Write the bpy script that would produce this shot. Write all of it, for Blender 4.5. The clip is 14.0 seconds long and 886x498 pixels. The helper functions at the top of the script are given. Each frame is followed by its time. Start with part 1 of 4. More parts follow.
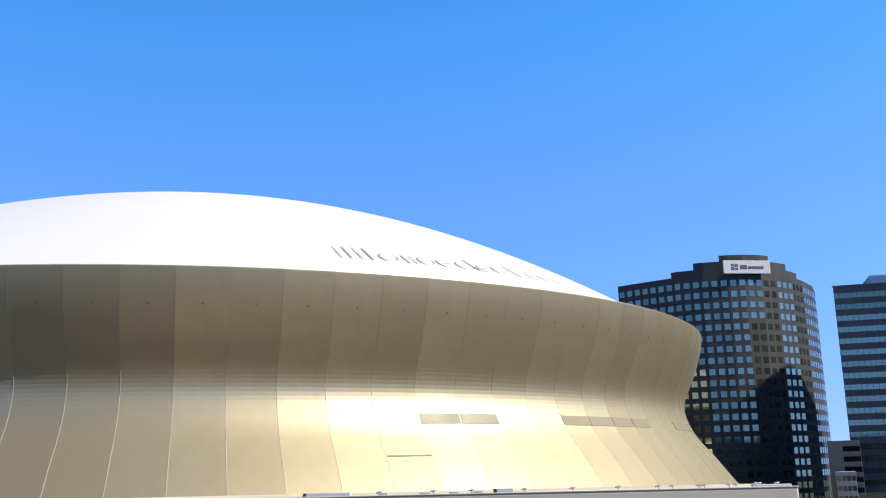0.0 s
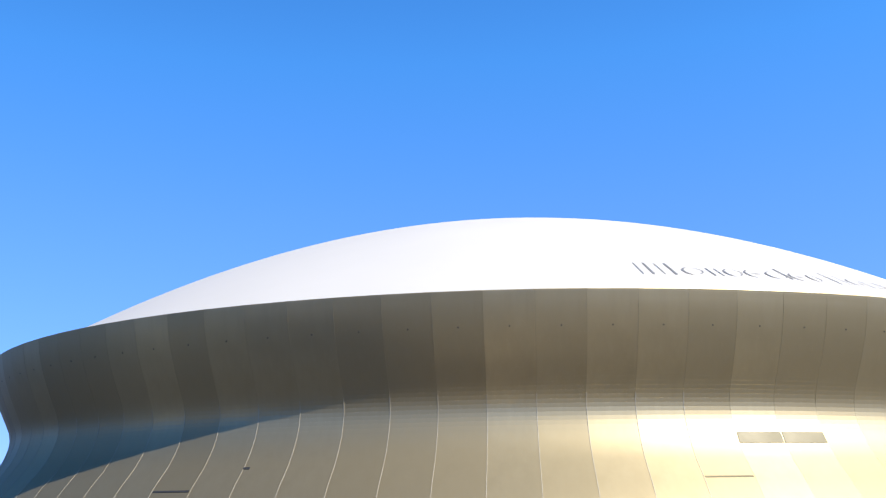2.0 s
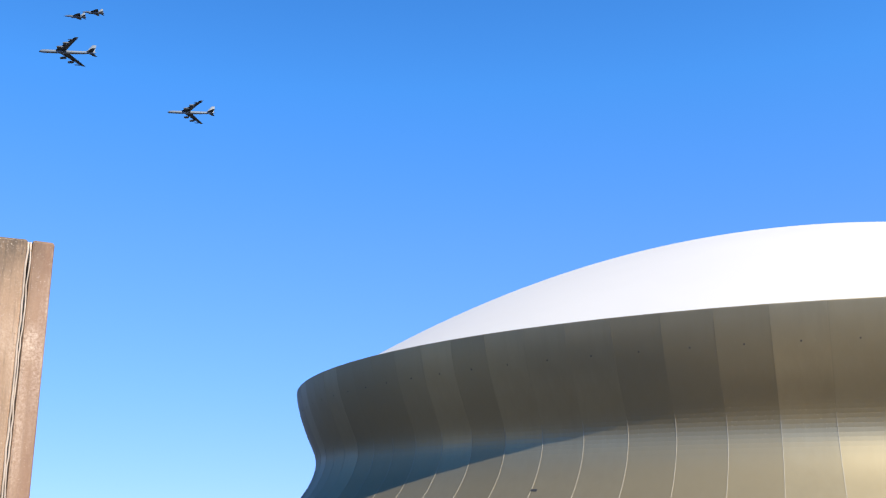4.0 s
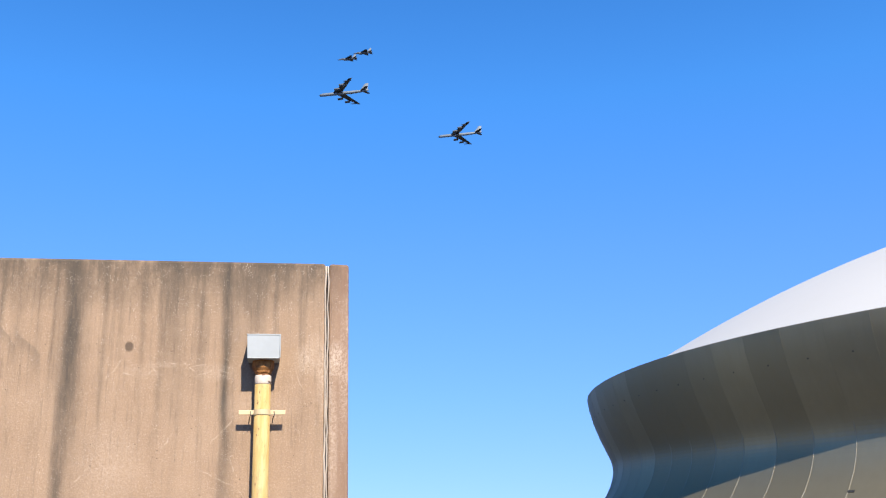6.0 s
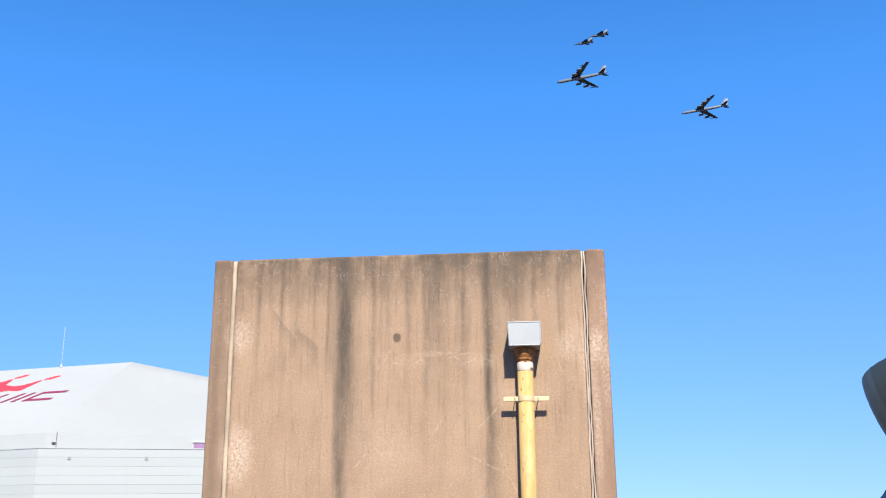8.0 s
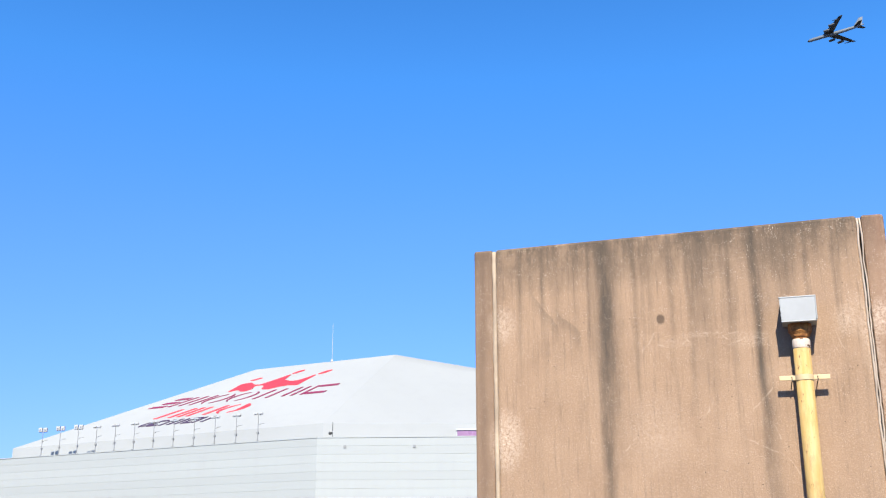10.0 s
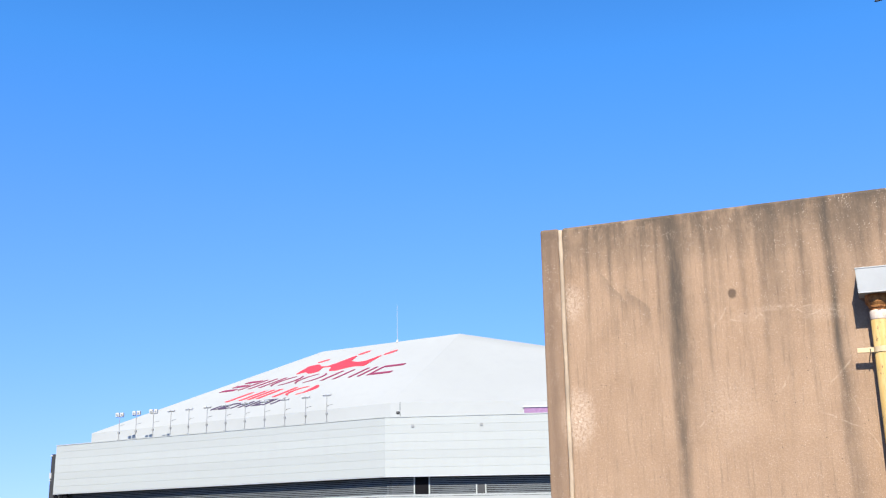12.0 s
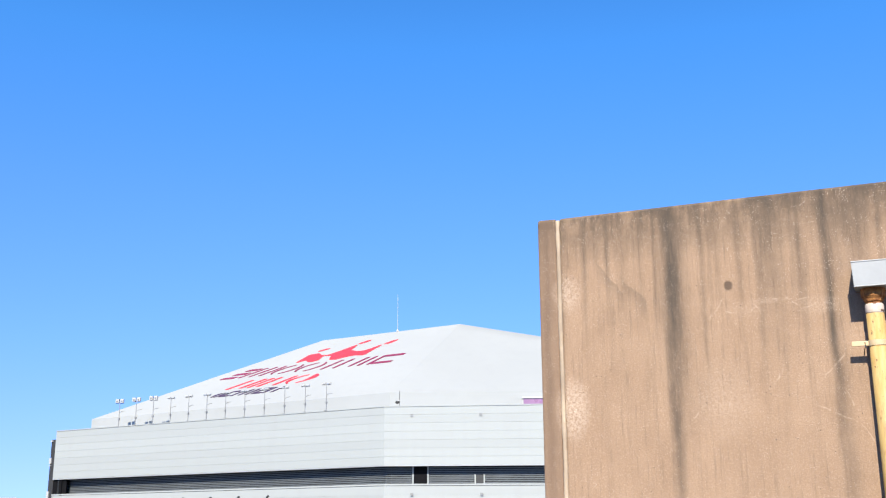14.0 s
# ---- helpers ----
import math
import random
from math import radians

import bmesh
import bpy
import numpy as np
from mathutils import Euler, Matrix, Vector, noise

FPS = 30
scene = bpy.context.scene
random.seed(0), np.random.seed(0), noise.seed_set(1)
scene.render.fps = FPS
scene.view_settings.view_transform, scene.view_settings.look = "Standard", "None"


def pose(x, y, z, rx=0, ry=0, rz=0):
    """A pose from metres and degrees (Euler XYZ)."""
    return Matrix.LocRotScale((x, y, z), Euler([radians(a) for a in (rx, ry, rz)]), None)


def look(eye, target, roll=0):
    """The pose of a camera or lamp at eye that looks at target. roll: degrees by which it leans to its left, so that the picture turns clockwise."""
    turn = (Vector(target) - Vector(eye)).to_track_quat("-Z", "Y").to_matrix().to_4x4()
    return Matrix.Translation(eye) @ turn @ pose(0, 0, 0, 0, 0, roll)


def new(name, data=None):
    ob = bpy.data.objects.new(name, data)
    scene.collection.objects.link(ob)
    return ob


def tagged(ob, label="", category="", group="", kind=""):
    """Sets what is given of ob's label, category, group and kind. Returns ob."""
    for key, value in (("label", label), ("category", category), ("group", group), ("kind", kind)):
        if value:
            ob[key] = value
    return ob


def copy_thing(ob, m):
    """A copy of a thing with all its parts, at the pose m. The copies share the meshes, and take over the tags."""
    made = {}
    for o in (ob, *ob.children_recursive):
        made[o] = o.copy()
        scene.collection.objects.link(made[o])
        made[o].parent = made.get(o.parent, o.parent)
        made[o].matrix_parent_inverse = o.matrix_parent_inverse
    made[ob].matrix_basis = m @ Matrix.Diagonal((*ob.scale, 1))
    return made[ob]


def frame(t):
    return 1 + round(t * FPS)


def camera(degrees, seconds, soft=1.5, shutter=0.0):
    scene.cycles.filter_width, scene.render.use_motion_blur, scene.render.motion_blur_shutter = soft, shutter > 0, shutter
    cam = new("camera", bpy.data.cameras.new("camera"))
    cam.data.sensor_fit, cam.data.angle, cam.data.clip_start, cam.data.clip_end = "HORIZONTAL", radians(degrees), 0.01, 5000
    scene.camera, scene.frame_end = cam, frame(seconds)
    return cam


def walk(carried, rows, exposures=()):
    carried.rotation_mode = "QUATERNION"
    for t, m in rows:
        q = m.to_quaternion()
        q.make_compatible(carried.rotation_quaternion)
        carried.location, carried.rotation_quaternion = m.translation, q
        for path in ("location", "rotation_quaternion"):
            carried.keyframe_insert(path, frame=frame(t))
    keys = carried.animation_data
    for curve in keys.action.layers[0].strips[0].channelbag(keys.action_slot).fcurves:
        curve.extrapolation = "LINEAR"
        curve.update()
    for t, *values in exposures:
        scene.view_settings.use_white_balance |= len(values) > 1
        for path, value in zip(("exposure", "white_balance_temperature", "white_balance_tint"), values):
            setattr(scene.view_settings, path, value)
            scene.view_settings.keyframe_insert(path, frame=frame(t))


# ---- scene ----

# ---- camera: a person turning on the spot on a parking deck ----
EYE = 24.0
EXPOSURE = 1.0
cam = camera(48.87, 14.0, soft=1.2)
PATH = [
    (0.0, 0.000, 0.000, 24.000, 102.35, 2.15, -41.79),
    (0.5, 0.000, -0.000, 24.001, 102.91, 2.07, -37.27),
    (1.0, 0.001, -0.000, 24.001, 103.38, 2.14, -32.79),
    (1.5, 0.001, -0.000, 24.002, 103.38, 1.92, -28.23),
    (2.0, 0.003, -0.000, 24.004, 104.06, 1.63, -23.91),
    (2.2, 0.004, -0.000, 24.005, 104.34, 1.52, -21.93),
    (4.3, 0.080, 0.014, 24.040, 105.76, 0.75, -4.59),
    (4.5, 0.089, 0.019, 24.038, 105.94, 0.88, -2.38),
    (5.0, 0.087, 0.026, 24.022, 106.30, 1.13, 1.91),
    (5.5, 0.070, 0.020, 24.012, 106.25, 1.50, 5.63),
    (6.0, 0.059, 0.018, 23.993, 106.32, 1.36, 9.37),
    (6.5, 0.039, 0.012, 23.991, 105.64, 1.52, 12.89),
    (7.0, 0.032, 0.024, 23.995, 105.47, 1.27, 17.08),
    (7.5, 0.017, 0.023, 23.993, 105.84, 0.81, 20.70),
    (8.0, 0.002, 0.022, 23.991, 105.77, 0.37, 24.09),
    (8.5, -0.018, 0.025, 23.988, 105.51, 0.69, 27.94),
    (9.0, -0.034, 0.027, 23.984, 105.12, 0.41, 31.89),
    (9.2, -0.042, 0.020, 23.979, 105.17, 0.12, 33.61),
    (11.3, -0.060, -0.039, 23.998, 104.63, 0.84, 42.66),
    (11.5, -0.063, -0.042, 23.997, 104.58, 0.66, 42.73),
    (12.0, -0.070, -0.042, 23.998, 103.81, 0.89, 42.92),
    (12.5, -0.072, -0.038, 23.990, 103.83, 0.96, 43.33),
    (13.0, -0.054, -0.035, 23.994, 103.17, 0.48, 43.20),
    (13.5, -0.048, -0.030, 23.996, 103.11, 0.28, 43.46),
    (14.0, -0.045, -0.024, 23.988, 103.24, 0.25, 42.85),
]
walk(cam, [(t, pose(x, y, z, rx, ry, rz)) for t, x, y, z, rx, ry, rz in PATH],
     exposures=[(0.0, EXPOSURE), (14.0, EXPOSURE)])

# ---- light ----
SUN_AZ, SUN_EL = 210.0, 41.7        # degrees, counter-clockwise from +Y, and above the horizon
sun_way = Vector((-math.sin(radians(SUN_AZ)) * math.cos(radians(SUN_EL)),
                  math.cos(radians(SUN_AZ)) * math.cos(radians(SUN_EL)), math.sin(radians(SUN_EL))))
sun = new("sun", bpy.data.lights.new("sun", "SUN"))
sun.data.energy, sun.data.angle, sun.data.color = 5.0, radians(0.53), (1.0, 0.935, 0.82)
sun.matrix_world = look(sun_way * 400, (0, 0, 0))

world = bpy.data.worlds.new("sky")
scene.world = world
world.use_nodes = True
wn = world.node_tree.nodes
sky = wn.new("ShaderNodeTexSky")
sky.sky_type, sky.sun_disc = "NISHITA", False
sky.sun_elevation, sky.sun_rotation = radians(SUN_EL), radians(-SUN_AZ)
sky.air_density, sky.dust_density, sky.ozone_density = 1.0, 0.2, 1.0
# sky lookup raised, so the low sky in the camera's view is bluer and dimmer
way_in = wn.new("ShaderNodeTexCoord")
lower = wn.new("ShaderNodeVectorMath")
lower.operation = "ADD"
lower.inputs[1].default_value = (0, 0, 0.185)
unit = wn.new("ShaderNodeVectorMath")
unit.operation = "NORMALIZE"
# clear dry air: paler towards the horizon, deeper blue overhead
height = wn.new("ShaderNodeSeparateXYZ")
deepen = wn.new("ShaderNodeValToRGB")
stops = deepen.color_ramp.elements
stops[0].position, stops[0].color = 0.0, (0.395, 0.445, 0.73, 1)
stops[1].position, stops[1].color = 1.0, (0.025, 0.09, 0.21, 1)
for at_z, col in ((0.13, (0.335, 0.49, 0.795, 1)), (0.276, (0.285, 0.52, 0.84, 1)), (0.42, (0.205, 0.55, 0.885, 1)), (0.52, (0.165, 0.475, 0.80, 1)), (0.72, (0.062, 0.215, 0.44, 1))):
    stops.new(at_z).color = col
double = wn.new("ShaderNodeVectorMath")
double.operation = "SCALE"
double.inputs["Scale"].default_value = 2.0
tint = wn.new("ShaderNodeVectorMath")
tint.operation = "MULTIPLY"
wl = world.node_tree.links
wl.new(way_in.outputs["Generated"], lower.inputs[0])
wl.new(lower.outputs[0], unit.inputs[0])
wl.new(unit.outputs[0], sky.inputs[0])
wl.new(way_in.outputs["Generated"], height.inputs[0])
wl.new(height.outputs[2], deepen.inputs[0])
wl.new(deepen.outputs[0], double.inputs[0])
wl.new(sky.outputs[0], tint.inputs[0])
wl.new(double.outputs[0], tint.inputs[1])
wl.new(tint.outputs[0], wn["Background"].inputs[0])
wn["Background"].inputs[1].default_value = 0.0942


# ---- material kit ----
class Kit:
    """A short way to wire node materials."""

    def __init__(self, name):
        self.mat = bpy.data.materials.new(name)
        self.mat.use_nodes = True
        self.nt = self.mat.node_tree
        self.bsdf = self.nt.nodes["Principled BSDF"]
        self.coord = self.nt.nodes.new("ShaderNodeTexCoord")

    def put(self, socket, value):
        if isinstance(value, bpy.types.NodeSocket):
            self.nt.links.new(value, socket)
        else:
            socket.default_value = value

    def math(self, op, a, b=0.0, c=0.0):
        n = self.nt.nodes.new("ShaderNodeMath")
        n.operation = op
        for s, v in zip(n.inputs, (a, b, c)):
            self.put(s, v)
        return n.outputs[0]

    def axes(self):
        n = self.nt.nodes.new("ShaderNodeSeparateXYZ")
        self.put(n.inputs[0], self.coord.outputs["Object"])
        return n.outputs

    def scaled(self, sx, sy, sz):
        n = self.nt.nodes.new("ShaderNodeMapping")
        self.put(n.inputs["Vector"], self.coord.outputs["Object"])
        n.inputs["Scale"].default_value = (sx, sy, sz)
        return n.outputs[0]

    def noise(self, vector, scale, detail=4.0, rough=0.55):
        n = self.nt.nodes.new("ShaderNodeTexNoise")
        self.put(n.inputs["Vector"], vector)
        n.inputs["Scale"].default_value, n.inputs["Detail"].default_value = scale, detail
        n.inputs["Roughness"].default_value = rough
        return n.outputs[0]

    def ramp(self, value, lo, hi, a=0.0, b=1.0):
        n = self.nt.nodes.new("ShaderNodeMapRange")
        n.clamp = True
        for s, v in zip(n.inputs, (value, lo, hi, a, b)):
            self.put(s, v)
        return n.outputs[0]

    def mix(self, fac, a, b, blend="MIX"):
        n = self.nt.nodes.new("ShaderNodeMix")
        n.data_type, n.blend_type = "RGBA", blend
        self.put(n.inputs[0], fac)
        for s, v in ((n.inputs[6], a), (n.inputs[7], b)):
            self.put(s, v if isinstance(v, bpy.types.NodeSocket) else (*v, 1.0))
        return n.outputs[2]

    def bump(self, height, distance, strength=1.0):
        n = self.nt.nodes.new("ShaderNodeBump")
        self.put(n.inputs["Height"], height)
        n.inputs["Distance"].default_value, n.inputs["Strength"].default_value = distance, strength
        self.put(self.bsdf.inputs["Normal"], n.outputs[0])

    def own(self):
        return self.nt.nodes.new("ShaderNodeObjectInfo").outputs["Random"]

    def done(self, color, rough=0.6, metal=0.0, spec=0.5):
        c = self.bsdf.inputs["Base Color"]
        self.put(c, color if isinstance(color, bpy.types.NodeSocket) else (*color, 1.0))
        self.put(self.bsdf.inputs["Roughness"], rough)
        self.put(self.bsdf.inputs["Metallic"], metal)
        self.bsdf.inputs["Specular IOR Level"].default_value = spec
        return self.mat


def worn(name, color, rough=0.55, metal=0.0, grain=8.0, spread=0.18, spec=0.5):
    """Painted or bare stuff with two scales of unevenness."""
    k = Kit(name)
    big = k.noise(k.coord.outputs["Object"], grain * 0.12, 3)
    fine = k.noise(k.coord.outputs["Object"], grain, 5)
    c = k.mix(k.ramp(big, 0.35, 0.65), [v * (1 - spread) for v in color], [min(v * (1 + spread * 0.5), 1) for v in color])
    c = k.mix(k.ramp(fine, 0.3, 0.7, 0, 0.35), c, [v * (1 - spread * 1.3) for v in color])
    return k.done(c, k.ramp(fine, 0.3, 0.7, rough - 0.06, rough + 0.08), metal, spec)


def concrete_material():
    """Brown exposed-aggregate concrete: x runs along the wall, z up; rain streaks, pits, scuffs and scratches."""
    k = Kit("stained_concrete")
    x, y, z = k.axes()
    x = k.math("ADD", x, 0.072)
    obj = k.coord.outputs["Object"]
    wav = k.math("ADD", x, k.math("MULTIPLY", k.math("SUBTRACT", k.noise(k.scaled(1, 1, 1), 2.2, 3), 0.5), 0.07))
    bent = k.math("ADD", x, k.math("MULTIPLY", k.math("SUBTRACT", k.noise(obj, 5.5, 3), 0.5), 0.11))
    sand = k.noise(obj, 240, 3, 0.75)
    grit = k.noise(obj, 75, 4, 0.7)
    patch = k.noise(k.scaled(1, 1, 0.7), 3.2, 7, 0.65)
    streak = k.noise(k.scaled(1, 1, 0.05), 13, 6, 0.7)
    thin = k.noise(k.scaled(1, 1, 0.06), 46, 5, 0.7)
    c = k.mix(k.ramp(patch, 0.32, 0.68), (0.278, 0.180, 0.114), (0.362, 0.242, 0.157))
    c = k.mix(k.ramp(sand, 0.38, 0.68, 0, 0.70), c, (0.165, 0.113, 0.072))
    c = k.mix(k.ramp(grit, 0.52, 0.72, 0, 0.68), c, (0.41, 0.303, 0.211))
    c = k.mix(k.math("MULTIPLY", k.ramp(streak, 0.50, 0.70), k.ramp(z, 1.6, 3.1, 0.14, 0.58)), c, (0.10, 0.074, 0.053))
    c = k.mix(k.math("MULTIPLY", k.ramp(thin, 0.53, 0.70), k.ramp(z, 1.5, 3.1, 0.42, 0.62)), c, (0.12, 0.085, 0.06))
    # rain streaks: where, how wide, how strong, where they fade out below
    for x0, wide, deep, low in ((-1.175, 0.075, 0.74, 1.75), (-1.205, 0.035, 0.62, 0.8), (-0.19, 0.024, 0.80, 1.6), (-0.17, 0.05, 0.35, 0.9), (-0.53, 0.075, 0.62, 2.42), (-0.02, 0.10, 0.66, 2.62), (-0.36, 0.03, 0.45, 2.55), (-0.16, 0.34, 0.42, 2.95), (-0.62, 0.02, 0.4, 2.0), (-0.98, 0.02, 0.45, 2.2), (-0.74, 0.015, 0.4, 2.3),
                                (-1.62, 0.02, 0.5, 2.35), (-1.30, 0.014, 0.55, 2.3), (-1.52, 0.04, 0.36, 2.5), (0.13, 0.016, 0.5, 2.5),
                                (0.30, 0.012, 0.35, 2.3), (-0.93, 0.012, 0.4, 2.5), (-2.08, 0.03, 0.45, 1.0), (-1.80, 0.014, 0.35, 2.5), (-1.40, 0.02, 0.35, 2.5)):
        g = k.math("DIVIDE", k.math("ABSOLUTE", k.math("SUBTRACT", wav, x0)), wide)
        band = k.math("MULTIPLY", k.ramp(g, 0.2, 1.6, 1.0, 0.0), k.ramp(z, low - 0.5, low + 0.55, 0.0, deep))
        band = k.math("MULTIPLY", band, k.ramp(k.noise(k.scaled(1, 1, 0.2), 14, 5, 0.65), 0.25, 0.6, 0.35, 1.0))
        c = k.mix(band, c, (0.050, 0.042, 0.034))
    grime = k.math("MULTIPLY", k.ramp(z, 2.70, 3.08, 0, 0.9), k.ramp(k.noise(k.scaled(1, 1, 0.45), 6, 6, 0.75), 0.30, 0.56))
    c = k.mix(grime, c, (0.075, 0.058, 0.043))
    # the narrow end strips were cast from a darker, redder mix
    c = k.mix(k.ramp(x, -1.990, -1.978, 0.54, 0.0), c, (0.150, 0.098, 0.066))
    c = k.mix(k.ramp(x, 0.476, 0.486, 0.0, 0.38), c, (0.200, 0.118, 0.080))
    # pale scuffs: by the left joint, beside the box, along the right edge, where thin ones also paint the lit chamfer
    for x0, z0, rx, rz, much in ((-1.93, 2.53, 0.10, 0.13, 0.5), (-1.91, 1.72, 0.11, 0.20, 0.7), (-0.26, 2.33, 0.14, 0.06, 0.22), (-0.58, 2.38, 0.12, 0.02, 0.22), (-0.72, 2.33, 0.12, 0.04, 0.15), (0.33, 2.42, 0.06, 0.10, 0.4), (0.47, 2.30, 0.05, 0.25, 0.35),
                                 (0.40, 2.45, 0.06, 0.14, 0.25), (0.55, 2.42, 0.06, 0.12, 0.75), (0.60, 2.30, 0.035, 0.5, 0.6), (0.52, 1.9, 0.04, 0.4, 0.4), (0.63, 2.6, 0.02, 0.6, 0.6), (-0.9, 1.75, 0.2, 0.25, 0.2), (0.05, 2.1, 0.25, 0.1, 0.15)):
        dx = k.math("POWER", k.math("DIVIDE", k.math("SUBTRACT", x, x0), rx), 2.0)
        dz = k.math("POWER", k.math("DIVIDE", k.math("SUBTRACT", z, z0), rz), 2.0)
        blob = k.ramp(k.math("ADD", dx, dz), 0.0, 1.5, 1.0, 0.0)
        c = k.mix(k.math("MULTIPLY", blob, k.ramp(k.noise(obj, 45, 8, 0.9), 0.44, 0.60, 0.0, much)), c, (0.62, 0.50, 0.39))
    # slanting drip edges high on the left
    for xa, za, xb, zb in ((-1.72, 2.78, -1.52, 2.50), (-1.55, 2.66, -1.36, 2.42)):
        t = k.ramp(bent, xa, xb, za, zb)
        below = k.math("MULTIPLY", k.ramp(k.math("SUBTRACT", t, z), 0.0, 0.012), k.ramp(k.math("SUBTRACT", t, z), 0.02, 0.16, 1, 0))
        inside = k.math("MULTIPLY", k.ramp(x, xa, xa + 0.04), k.ramp(x, xb - 0.01, xb, 1, 0))
        c = k.mix(k.math("MULTIPLY", k.math("MULTIPLY", below, inside), 0.32), c, (0.09, 0.072, 0.055))
    # long pale scratches
    for xa, za, xb, zb in ((-0.95, 2.27, -0.86, 2.42), (-0.66, 2.37, -0.60, 2.26), (-0.28, 1.86, -0.12, 2.03), (-0.33, 1.70, -0.10, 1.58), (-0.10, 1.58, 0.02, 1.42), (-0.15, 1.78, -0.10, 1.66),
                           (-0.60, 2.39, -0.44, 2.385), (-0.47, 2.41, -0.38, 2.33), (-0.42, 2.36, -0.30, 2.39), (-0.38, 2.31, -0.26, 2.34), (-0.86, 2.33, -0.74, 2.30), (-0.70, 2.30, -0.64, 2.36), (0.27, 2.36, 0.34, 2.22), (-1.10, 1.62, -1.02, 1.72), (-0.50, 1.95, -0.58, 1.82)):
        L = math.hypot(xb - xa, zb - za)
        ux, uz = (xb - xa) / L, (zb - za) / L
        rx, rz = k.math("SUBTRACT", bent, xa), k.math("SUBTRACT", z, za)
        along = k.math("ADD", k.math("MULTIPLY", rx, ux), k.math("MULTIPLY", rz, uz))
        across = k.math("ABSOLUTE", k.math("SUBTRACT", k.math("MULTIPLY", rx, uz), k.math("MULTIPLY", rz, ux)))
        on = k.math("MULTIPLY", k.ramp(across, 0.001, 0.007, 1, 0), k.math("MULTIPLY", k.ramp(along, 0, 0.03), k.ramp(along, L - 0.03, L, 1, 0)))
        on = k.math("MULTIPLY", on, k.ramp(k.noise(obj, 24, 3), 0.40, 0.60))
        c = k.mix(k.math("MULTIPLY", on, 0.27), c, (0.56, 0.45, 0.34))
    # the free right edge is darker and worn
    worn_edge = k.math("MULTIPLY", k.ramp(wav, 0.545, 0.60, 0, 0.6), k.ramp(k.noise(k.scaled(1, 1, 0.25), 20, 5, 0.7), 0.35, 0.6, 0.3, 1.0))
    c = k.mix(worn_edge, c, (0.20, 0.115, 0.075))
    # chips of pale stone and dark pits
    v = k.nt.nodes.new("ShaderNodeTexVoronoi")
    k.put(v.inputs["Vector"], obj)
    v.inputs["Scale"].default_value = 84
    chip = k.math("MULTIPLY", k.ramp(v.outputs["Distance"], 0.13, 0.22, 1, 0), k.ramp(k.noise(obj, 11, 4), 0.46, 0.60))
    c = k.mix(k.math("MULTIPLY", chip, k.ramp(z, 2.2, 3.1, 0.35, 0.75)), c, (0.66, 0.56, 0.46))
    v2 = k.nt.nodes.new("ShaderNodeTexVoronoi")
    k.put(v2.inputs["Vector"], obj)
    v2.inputs["Scale"].default_value = 26
    pit = k.math("MULTIPLY", k.ramp(v2.outputs["Distance"], 0.06, 0.13, 1, 0), k.ramp(k.noise(obj, 7, 3), 0.53, 0.58))
    c = k.mix(k.math("MULTIPLY", pit, 0.8), c, (0.06, 0.045, 0.035))
    # fine pale sand grains
    v3 = k.nt.nodes.new("ShaderNodeTexVoronoi")
    k.put(v3.inputs["Vector"], obj)
    v3.inputs["Scale"].default_value = 150
    grain = k.math("MULTIPLY", k.ramp(v3.outputs["Distance"], 0.12, 0.24, 1, 0), k.ramp(k.noise(obj, 17, 4), 0.45, 0.62))
    c = k.mix(k.math("MULTIPLY", grain, 0.5), c, (0.55, 0.44, 0.33))
    # the plugged tie hole
    ragged = k.math("MULTIPLY", k.math("SUBTRACT", k.noise(obj, 40, 4), 0.5), 0.018)
    hx = k.math("POWER", k.math("SUBTRACT", x, -0.817), 2.0)
    hz = k.math("POWER", k.math("MULTIPLY", k.math("SUBTRACT", z, 2.497), 0.8), 2.0)
    hole = k.ramp(k.math("ADD", ragged, k.math("SQRT", k.math("ADD", hx, hz))), 0.020, 0.033, 0.75, 0.0)
    c = k.mix(hole, c, (0.055, 0.038, 0.028))
    h = k.math("SUBTRACT", k.math("ADD", k.math("MULTIPLY", sand, 0.5), k.math("MULTIPLY", grit, 0.7)), k.math("ADD", pit, hole))
    k.bump(h, 0.005, 0.6)
    return k.done(c, 0.9, 0.0, 0.2)


def cladding_material():
    """Champagne anodised aluminium: z up; fine level ribs, each panel a little different in tone and polish."""
    k = Kit("gold_cladding")
    own = k.own()
    tone = k.mix(own, (0.282, 0.238, 0.150), (0.365, 0.311, 0.198))
    sheets = k.noise(k.scaled(0.05, 0.05, 0.16), 1.0, 1)
    tone = k.mix(k.ramp(sheets, 0.42, 0.58, 0, 0.25), tone, (0.275, 0.23, 0.138))
    streak = k.noise(k.scaled(0.3, 0.3, 0.02), 3.0, 5)
    tone = k.mix(k.ramp(streak, 0.3, 0.7, 0, 0.3), tone, (0.265, 0.22, 0.132))
    k.bsdf.inputs["Specular Tint"].default_value = (0.42, 0.42, 0.40, 1.0)
    return k.done(tone, k.ramp(own, 0, 1, 0.53, 0.47), 0.76, 0.25)


def white_roof_material():
    k = Kit("white_membrane")
    obj = k.coord.outputs["Object"]
    c = k.mix(k.ramp(k.noise(obj, 0.03, 4), 0.35, 0.65), (0.415, 0.406, 0.388), (0.435, 0.426, 0.406))
    return k.done(c, 0.6, 0.0, 0.3)


